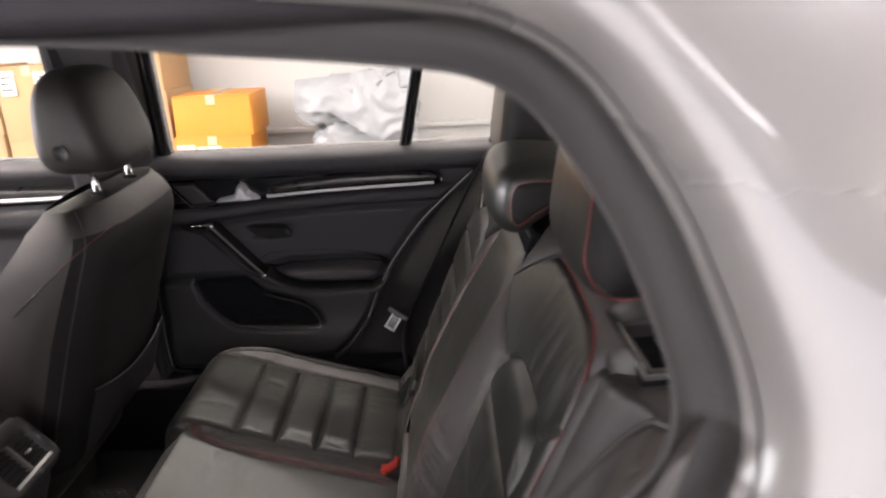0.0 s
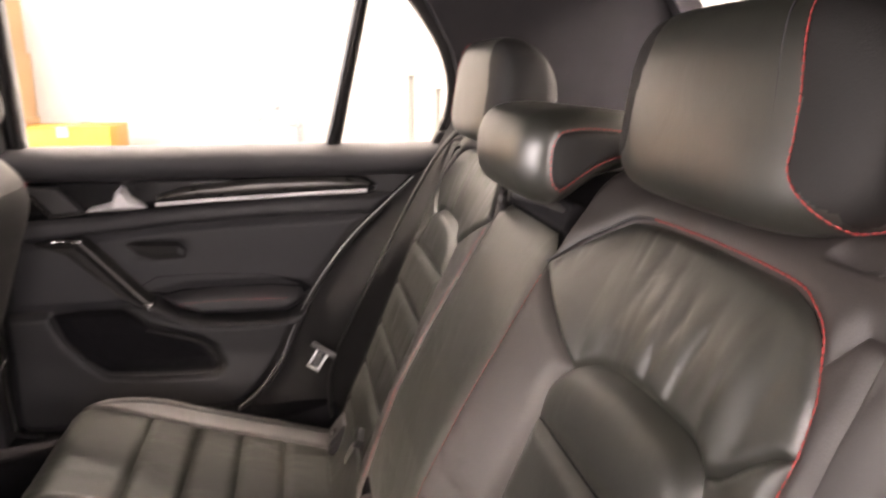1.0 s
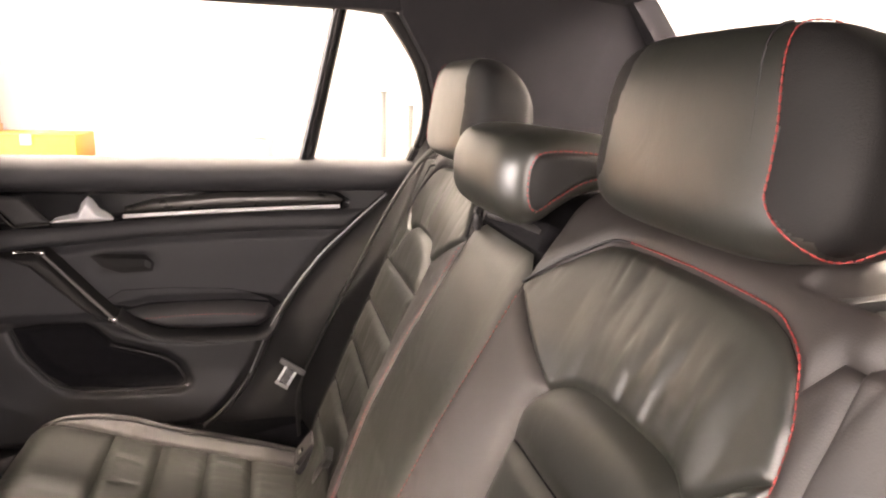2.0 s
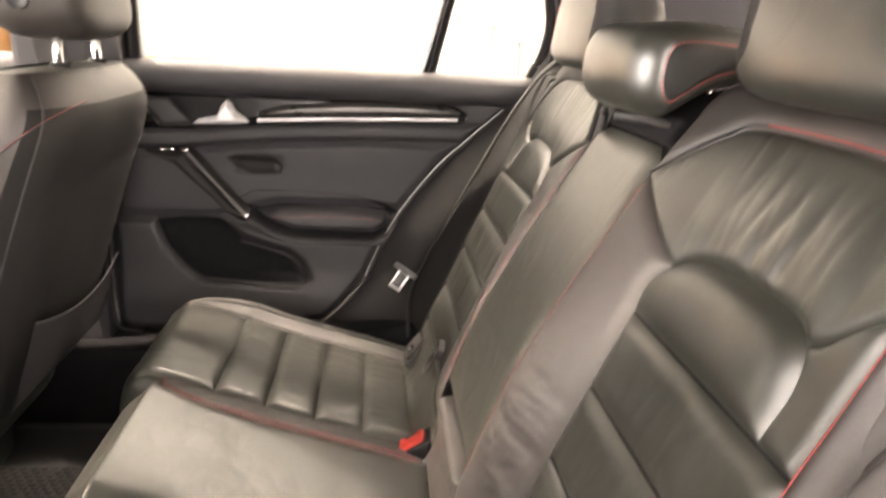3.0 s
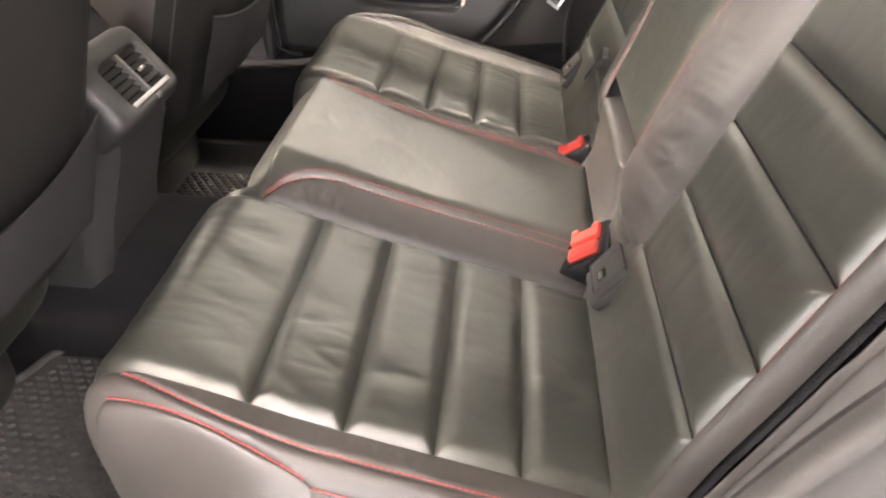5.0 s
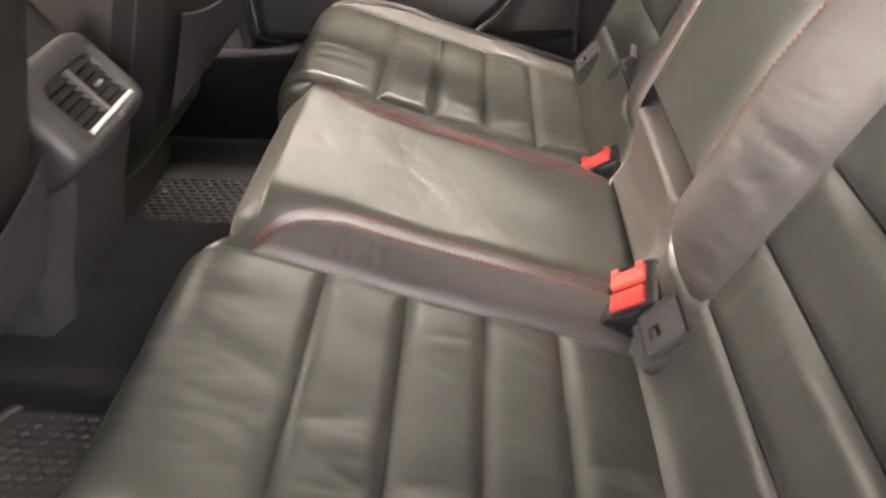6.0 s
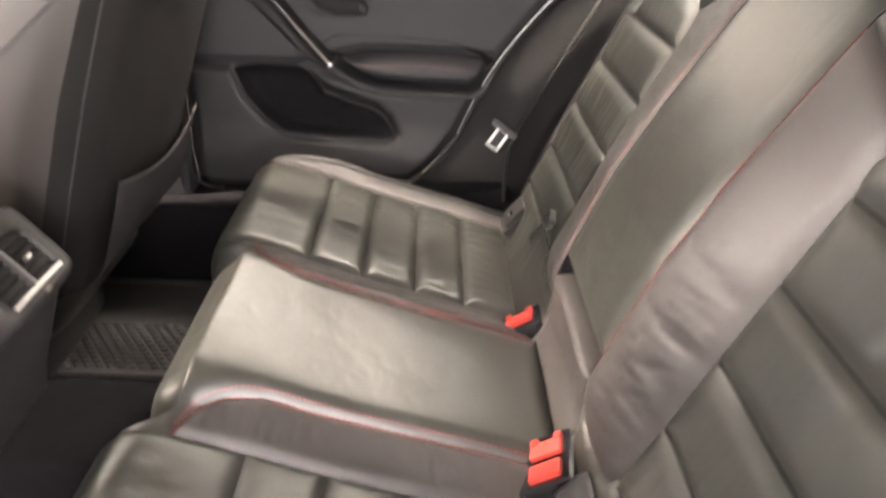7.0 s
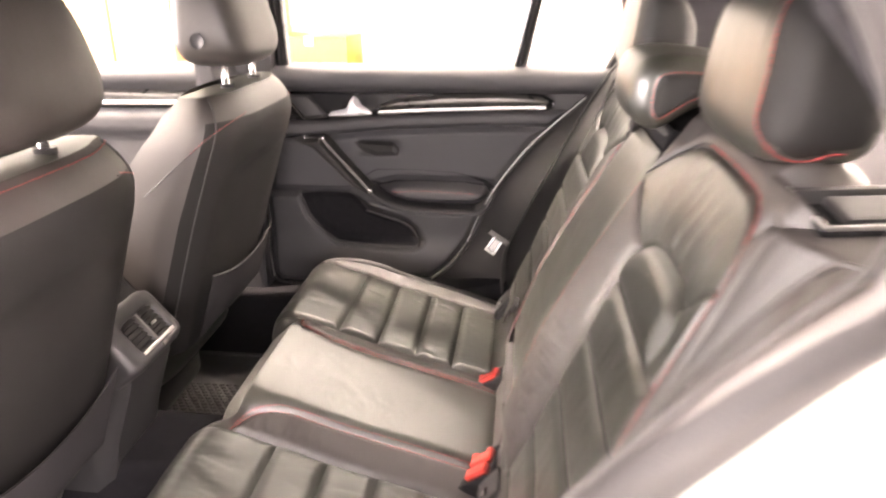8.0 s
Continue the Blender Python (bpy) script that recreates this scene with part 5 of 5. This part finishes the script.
def front_door():
    t = thing("front_door", "closed front car door with a dark decor strip", "car door", (-1.2, 0.74, 0.44))
    nb = 40
    xs = np.linspace(-1.55, -0.74, nb)
    sec = [(0.745, 1.020), (0.735, 1.030), (0.70, 1.032), (0.672, 1.026), (0.662, 1.008), (0.668, 0.985), (0.70, 0.968), (0.705, 0.93)]
    add("belt_roll", [(x, y, z) for x in xs for y, z in sec], grid_faces(nb, len(sec)), SOFT, t)
    relief("decor_blade", [(-1.5, 0.915), (-0.80, 0.925), (-0.77, 0.945), (-0.79, 0.968), (-1.5, 0.975)], edge_roll(0.705, 0.020, 0.012), DECOR, t, 0.006, "dark brushed decor strip")
    tube("bright_strip", [(-1.5, 0.682, 0.932), (-1.1, 0.682, 0.936), (-0.80, 0.683, 0.940)], 0.005, SATIN, t, "thin bright metal strip", 8)
    relief("panel", [(-1.55, 0.44), (-0.70, 0.44), (-0.70, 0.925), (-1.55, 0.915)], lambda x, z, d: 0.705 - 0.012 * smooth01(d / 0.02) - 0.012 * smooth01((z - 0.84) / 0.03), SOFT, t, 0.012, "soft black door panel")
    g = add("window_pane", [(x, 0.712 - LEAN * (z - 1.03), z) for x, z in ((-1.5, 1.02), (-0.75, 1.02), (-0.75, 1.34), (-1.45, 1.34))], [(0, 1, 2, 3)], GLASS, t, "clear window glass", False)
    g.visible_shadow = False


front_door()


def open_door():
    """The rear door that stands wide open beside the opening, hinged at its front edge."""
    t = thing("open_rear_door", "open rear car door with silver skin and black trim", "car door", (-0.76, -0.80, 0.30))
    turn = Matrix.Translation((-0.76, -0.80, 0)) @ Matrix.Rotation(radians(-74), 4, "Z")
    lower = [(0.0, 0.30), (0.60, 0.30), (0.72, 0.45), (0.80, 0.62), (0.90, 0.80), (0.97, 1.00), (0.0, 1.00)]
    frame_out = [(0.0, 1.00), (0.97, 1.00), (0.98, 1.12), (0.88, 1.27), (0.70, 1.36), (0.02, 1.36)]
    def slab_of(name, outline, y0, y1, mat, label=""):
        k = len(outline)
        vs = [turn @ Vector((x, y, z)) for y in (y0, y1) for x, z in outline]
        add(name, vs, [tuple(range(k)), tuple(reversed(range(k, 2 * k)))] + [(i, k + i, k + (i + 1) % k, (i + 1) % k) for i in range(k)], mat, t, label, False)
    slab_of("door_skin", lower, -0.03, 0.03, PAINT, "silver painted skin")
    slab_of("door_trim", [(0.02 + 0.96 * x, 0.02 + 0.98 * z) for x, z in lower], 0.032, 0.085, SOFT, "black inner trim")
    ring = curve_pts([(x, z, 0) for x, z in frame_out], 60, True)[:, :2]
    tube("window_frame", [turn @ Vector((x, 0.0, z)) for x, z in ring], 0.022, SEAL, t, "black window frame", 8, True)
    k = len(ring)
    g = add("window_pane", [turn @ Vector((x, 0.0, z)) for x, z in ring], [tuple(range(k))], GLASS, t, "clear window glass", False)
    g.visible_shadow = False
    tube("pull_handle", [turn @ Vector(p) for p in ((0.14, 0.095, 0.84), (0.20, 0.12, 0.80), (0.30, 0.12, 0.72), (0.38, 0.095, 0.70))], 0.011, PLASTIC, t, "black pull handle", 8)


open_door()


# ---- front seats ----
def front_seat(cy, inner):
    """inner: +1 when the seat's inboard side is its lower y side, else -1."""
    t = thing("front_seat", "black leather front seat seen from behind with a net pocket", "car seat", (-0.65, cy, 0.24), "front seats")
    def backx(z):
        return -0.545 + 0.335 * (z - 0.80) - 0.10 * max(0, z - 0.97) ** 1.2
    # rear shell and sides: rows up the back, section from the inner front edge round the back to the outer front edge
    rows = []
    zs = np.concatenate([np.linspace(0.50, 0.94, 24), 0.94 + 0.095 * np.sin(np.linspace(0, 1, 12) * math.pi / 2)[1:]])
    for z in zs:
        top = max(0.0, (z - 0.92) / 0.115)
        hw = 0.245 - 0.045 * top ** 2 - 0.02 * max(0, (0.62 - z) / 0.26)
        dep = float(np.interp(z, (0.80, 0.895, 0.95, 1.0, 1.035), (0.21, 0.175, 0.15, 0.112, 0.055)))
        bx = backx(z) - 0.055 * top ** 3
        row = []
        for k in range(41):
            v = -1 + 2 * k / 40
            a = abs(v)
            if a > 0.55:
                q = (a - 0.55) / 0.45
                yy = hw * (0.981 - 0.04 * max(0.0, (q - 0.3) / 0.7) ** 2)
                xx = bx - 0.02 - dep * q
                if q < 0.3:
                    yy = hw * (0.80 + 0.181 * math.sin(q / 0.3 * math.pi / 2))
            else:
                q = a / 0.55
                yy = hw * 0.80 * q
                xx = bx - 0.02 * q ** 4 - 0.010 * (1 - q ** 2) * (1 if z < 0.9 else 0)
            row.append((xx, cy + math.copysign(yy, v), z))
        rows.append(row)
    n, m = len(rows), 41
    flat = [p for r in rows for p in r]
    faces = grid_faces(n, m)
    # the shaded rear of the seat, split off to take the darker material
    core = [f for f in faces if 7 <= (f[0] % m) < 33 and f[0] // m < 27]
    rest = [f for f in faces if f not in set(core)]
    for nm, fl, mat, lb in (("back_panel", core, SEATBACK, "back panel darkened to hold its shade"), ("side_leather", rest, LEATHER_SMOOTH, "leather sides and shoulders")):
        used = sorted({k for f in fl for k in f})
        bk_ = {k: i for i, k in enumerate(used)}
        add(nm, [flat[k] for k in used], [tuple(bk_[k] for k in f) for f in fl], mat, t, lb)
    # front face and top, closing the block
    fr = [(r[0], r[-1]) for r in rows]
    vs = []
    for i, (a, b) in enumerate(fr):
        for k in range(9):
            w = k / 8
            vs.append((a[0] - 0.03 * math.sin(w * math.pi), a[1] + (b[1] - a[1]) * w, a[2]))
    add("front_cushion", vs, grid_faces(n, 9), LEATHER, t)
    tops = rows[-1]
    add("top_cap", tops + [tuple(np.mean(tops, 0) + np.array([0, 0, 0.006]))], [(i, (i + 1) % len(tops), len(tops)) for i in range(len(tops))], LEATHER, t)
    # seams down the sides
    for sd, st in ((0, 5), (0, 11), (1, 5), (1, 11)):
        col = (3 if st == 5 else 8) if sd == 0 else (37 if st == 5 else 32)
        pts = [np.array(rows[i][col]) for i in range(4, 33)]
        pts = [(p[0] + 0.001, p[1] + (0.0015 if p[1] > cy else -0.0015), p[2]) for p in pts]
        if st != 5:
            tube("seam", pts, 0.0016, SOFT, t, "", 5)
    # stitched seam slanting from the shoulder forward and down over each side
    def on_side(x, z, sd):
        i = min(range(n), key=lambda k: abs(rows[k][0][2] - z))
        half = rows[i][:21] if sd < 0 else rows[i][20:]
        p = min(half, key=lambda q: abs(q[0] - x))
        return (x, p[1] + sd * 0.0012, z)
    for sd in (-1, 1):
        line = curve_pts([on_side(x, z, sd) for x, z in ((-0.500, 0.995), (-0.53, 0.971), (-0.565, 0.942), (-0.62, 0.897), (-0.668, 0.857))], 80)
        tube("side_seam", line, 0.0013, SOFT, t, "dark sewn seam", 5)
        stitch_row("seam_stitches", [(p[0] + 0.004, p[1], p[2] + 0.004) for p in line], THREAD, t, length=0.004, gap=0.003, r=0.0006)
    if inner < 0:
        stitch_row("shoulder_stitches", [(p[0] + 0.0008, p[1], p[2] + 0.0008) for p in curve_pts([rows[31][k] for k in range(6, 36)], 160)], THREAD, t, length=0.004, gap=0.002, r=0.0008)
    # net pocket with a pale elastic edge
    vs = []
    for i in range(13):
        v = -1 + 2 * i / 12
        yy = cy + v * 0.178
        sag = 0.028 * (1 - v * v)
        for j in range(8):
            z = 0.53 + (0.674 - sag - 0.53) * j / 7
            vs.append((backx(z) + 0.005 + 0.014 * (1 - v * v) * (j / 7) ** 0.7, yy, z))
    add("pocket", vs, grid_faces(13, 8), LINING, t, "black pocket on the seat back")
    tube("pocket_edge", curve_pts([vs[i * 8 + 7] for i in range(13)], 40), 0.0015, DECOR_GREY if inner > 0 else SEATBACK, t, "elastic pocket edge", 6)
    # seat cushion, low and in front
    add("seat_cushion", *superbox(-1.00, cy, 0.47, 0.29, 0.25, 0.09, 0.4, 0.4, 24, 40), LEATHER, t)
    add("seat_base", *superbox(-1.02, cy, 0.31, 0.22, 0.19, 0.075, 0.3, 0.3, 16, 28), PLASTIC, t)
    # headrest
    hs = 0.02 if inner < 0 else 0.0
    def form(p):
        q = p.copy()
        up = (p.z + 1) / 2
        q.y *= 1 - 0.16 * up ** 2.5
        q.x = p.x * (1 - 0.30 * up ** 2) + (0.70 if p.x > 0 else 0.10) * abs(p.x) ** 0.5 * (1 - up)
        return q
    h = add("headrest", *superbox(-0.585 + hs, cy, 1.175 - 0.5 * hs, 0.062, 0.138, 0.100, 0.58, 0.50, 40, 60, form), LEATHER_SMOOTH, t, "leather headrest")
    ys = cy - inner * 0.139
    vs, fs = tube_data([(-0.575, cy - inner * 0.128, 1.13), (-0.575, ys, 1.13)], 0.014, 20)
    off = t.location
    place("adjust_button", mesh_of("adjust_button", [(v[0] - off.x, v[1] - off.y, v[2] - off.z) for v in vs], fs, SOFT), h, "round button")
    for k in (-1, 1):
        tube("headrest_post", [(-0.553, cy + k * 0.075, 1.03), (-0.556, cy + k * 0.075, 1.10)], 0.0065, CHROME, t, "chrome post", 12)
        tube("post_collar", [(-0.553, cy + k * 0.075, 1.025), (-0.553, cy + k * 0.075, 1.045)], 0.014, PLASTIC, t, "", 14)


front_seat(0.351, 1)
front_seat(-0.372, -1)


# ---- centre console with rear air vent ----
def console():
    t = thing("centre_console", "black centre console end with a rear air vent", "console", (-0.70, -0.02, 0.33))
    rows = []
    for x, z, w in ((-0.95, 0.80, 0.10), (-0.75, 0.775, 0.10), (-0.71, 0.715, 0.088), (-0.685, 0.690, 0.084), (-0.640, 0.620, 0.084), (-0.632, 0.595, 0.084), (-0.634, 0.570, 0.084), (-0.655, 0.51, 0.084), (-0.675, 0.455, 0.086), (-0.690, 0.39, 0.088), (-0.705, 0.31, 0.092)):
        row = []
        for k in range(21):
            v = -1 + 2 * k / 20
            a = abs(v)
            q = max(0, (a - 0.8) / 0.2)
            row.append((x - 0.12 * max(0, q) ** 2 * (1 if z < 0.7 else 0.3) - (0.1 if a == 1 and z < 0.7 else 0), -0.018 + math.copysign(w * min(1, a / 0.9) ** 0.9, v), z - 0.02 * q ** 2))
        rows.append(row)
    pts = [p for r in rows for p in r]
    add("body", pts, grid_faces(len(rows), 21), PLASTIC, t)
    for s in (-1, 1):
        y = -0.018 + s * 0.088
        add("side", [(-0.95, y, 0.80), (-0.75, y, 0.775), (-0.70, y, 0.695), (-0.665, y, 0.615), (-0.70, y, 0.50), (-0.75, y, 0.31), (-1.2, y, 0.31), (-1.2, y, 0.80)], [tuple(range(8))], PLASTIC, t, "", False)
    # vent: frame, slats and centre bar in the slanted face
    o = Vector((-0.627, -0.027, 0.652))
    ux, uz = Vector((0, 1, 0)), Vector((-0.63, 0, 0.777)).normalized()
    nn = ux.cross(uz)
    if nn.x < 0:
        nn = -nn
    M = Matrix((ux, uz, nn)).transposed().to_4x4()
    M.translation = o
    W, H = 0.053, 0.032
    # housing: rounded ring from the vent's rim out over a soft shoulder and down its sides
    n = 96
    ring = []
    for k in range(n):
        a = 2 * math.pi * (k + 0.5) / n
        f = lambda w, e: math.copysign(abs(w) ** e, w)
        ring.append((f(math.cos(a), 0.28), f(math.sin(a), 0.28)))
    steps = [(W, H, 0, 0, -0.012), (W, H, 0, 0, 0.004), (W + 0.003, H + 0.003, 0, 0, 0.0065), (0.076, 0.047, -0.006, 0.006, 0.0065), (0.084, 0.053, -0.007, 0.007, 0.003), (0.088, 0.057, -0.008, 0.007, -0.006), (0.089, 0.058, -0.008, 0.006, -0.022), (0.086, 0.054, -0.007, 0.002, -0.06)]
    vs = [M @ Vector((cx + hw * u, cz + hh * v, d)) for hw, hh, cx, cz, d in steps for u, v in ring]
    add("bezel", vs, grid_faces(len(steps), n, False, True), BEZEL, t, "satin black rounded vent housing")
    # shade behind the slats, given as a matt black plate
    box("vent_back", -W, W, -H, H, -0.024, -0.012, CARPET_AND_SHADE, t, "black plate standing for the shade inside the vent", 0.001, M)
    for k in range(6):
        yy = -H + 0.007 + k * (2 * H - 0.012) / 5
        mm = M @ Matrix.Translation((0, yy, -0.001)) @ Matrix.Rotation(radians(-38), 4, "X")
        for sx in (-1, 1):
            box("slat", min(sx * 0.003, sx * W), max(sx * 0.003, sx * W), -0.0048, 0.0048, -0.0011, 0.0011, SEAL, t, "", 0.0006, mm)
    box("centre_bar", -0.0032, 0.0032, -H, H, -0.004, 0.0075, DECOR_GREY, t, "grey centre bar", 0.0012, M)
    box("bright_edge", -W, W, -H - 0.001, -H + 0.005, -0.002, 0.0080, STEEL_BRIGHT, t, "dull metal lower edge", 0.0015, M)
    box("slider", 0.020, 0.031, -0.002, 0.0025, 0.0, 0.0075, STEEL_BRIGHT, t, "small bright slider", 0.002, M)
    box("thumbwheel", -0.002, 0.010, -H - 0.011, -H - 0.004, 0.002, 0.0095, DECOR, t, "", 0.002, M)


console()


# ---- rubber mats ----
def mat(outline, z, studs, name_label):
    """A rubber mat: outline (x, y), a raised rim round it, studs where the outline and the studs' strip of y allow."""
    c = curve_pts([(x, y, z + 0.006) for x, y in outline], 200, True)
    mx, my = c[:, 0].mean(), c[:, 1].mean()
    t = thing("floor_mat", name_label, "floor mat", (mx, my, z), "rubber floor mats")
    k = len(c)
    add("base", list(c) + [(p[0], p[1], z) for p in c], [tuple(range(k))] + [(i, k + i, k + (i + 1) % k, (i + 1) % k) for i in range(k)], RUBBER, t, "", False)
    tube("rim", c + np.array([0, 0, 0.002]), 0.006, RUBBER, t, "raised rim", 8, True)
    px, py = 0.020, 0.013
    gx, gy = [], []
    for r in range(60):
        for q in range(40):
            gx.append(c[:, 0].min() + q * px + (px / 2 if r % 2 else 0))
            gy.append(c[:, 1].min() + r * py)
    d, inside, _, _ = poly_dist(np.array(gx), np.array(gy), [(p[0], p[1]) for p in c[::4]])
    vs, fs = [], []
    for x, y, dd, ok in zip(gx, gy, d, inside):
        if not ok or dd < 0.016 or not studs[0] < y < studs[1]:
            continue
        o = len(vs)
        for a, b, hh in ((-0.0090, 0, 0), (0, -0.0052, 0), (0.0090, 0, 0), (0, 0.0052, 0), (-0.0055, 0, 0.005), (0, -0.0030, 0.005), (0.0055, 0, 0.005), (0, 0.0030, 0.005)):
            vs.append((x + a, y + b, z + 0.0058 + hh))
        fs += [(o, o + 1, o + 5, o + 4), (o + 1, o + 2, o + 6, o + 5), (o + 2, o + 3, o + 7, o + 6), (o + 3, o, o + 4, o + 7), (o + 4, o + 5, o + 6, o + 7)]
    tagged(add("tread", vs, fs, RUBBER, t, "rows of small raised studs", False), kind="stuff")


mat([(-0.98, 0.285), (-0.75, 0.28), (-0.52, 0.285), (-0.505, 0.30), (-0.50, 0.42), (-0.505, 0.57), (-0.52, 0.59), (-0.75, 0.595), (-0.98, 0.59), (-1.0, 0.57), (-1.0, 0.42), (-1.0, 0.30)], 0.241, (0.2, 0.44), "black rubber floor mat with raised studs")
mat([(-0.98, -0.62), (-0.75, -0.625), (-0.52, -0.62), (-0.505, -0.60), (-0.50, -0.40), (-0.505, -0.17), (-0.53, -0.145), (-0.66, -0.139), (-0.77, -0.139), (-0.80, -0.150), (-0.815, -0.190), (-0.84, -0.212), (-0.97, -0.225), (-1.0, -0.25), (-1.0, -0.42), (-1.0, -0.60)], 0.241, (-0.7, 0.0), "black rubber floor mat with raised studs by the open door")
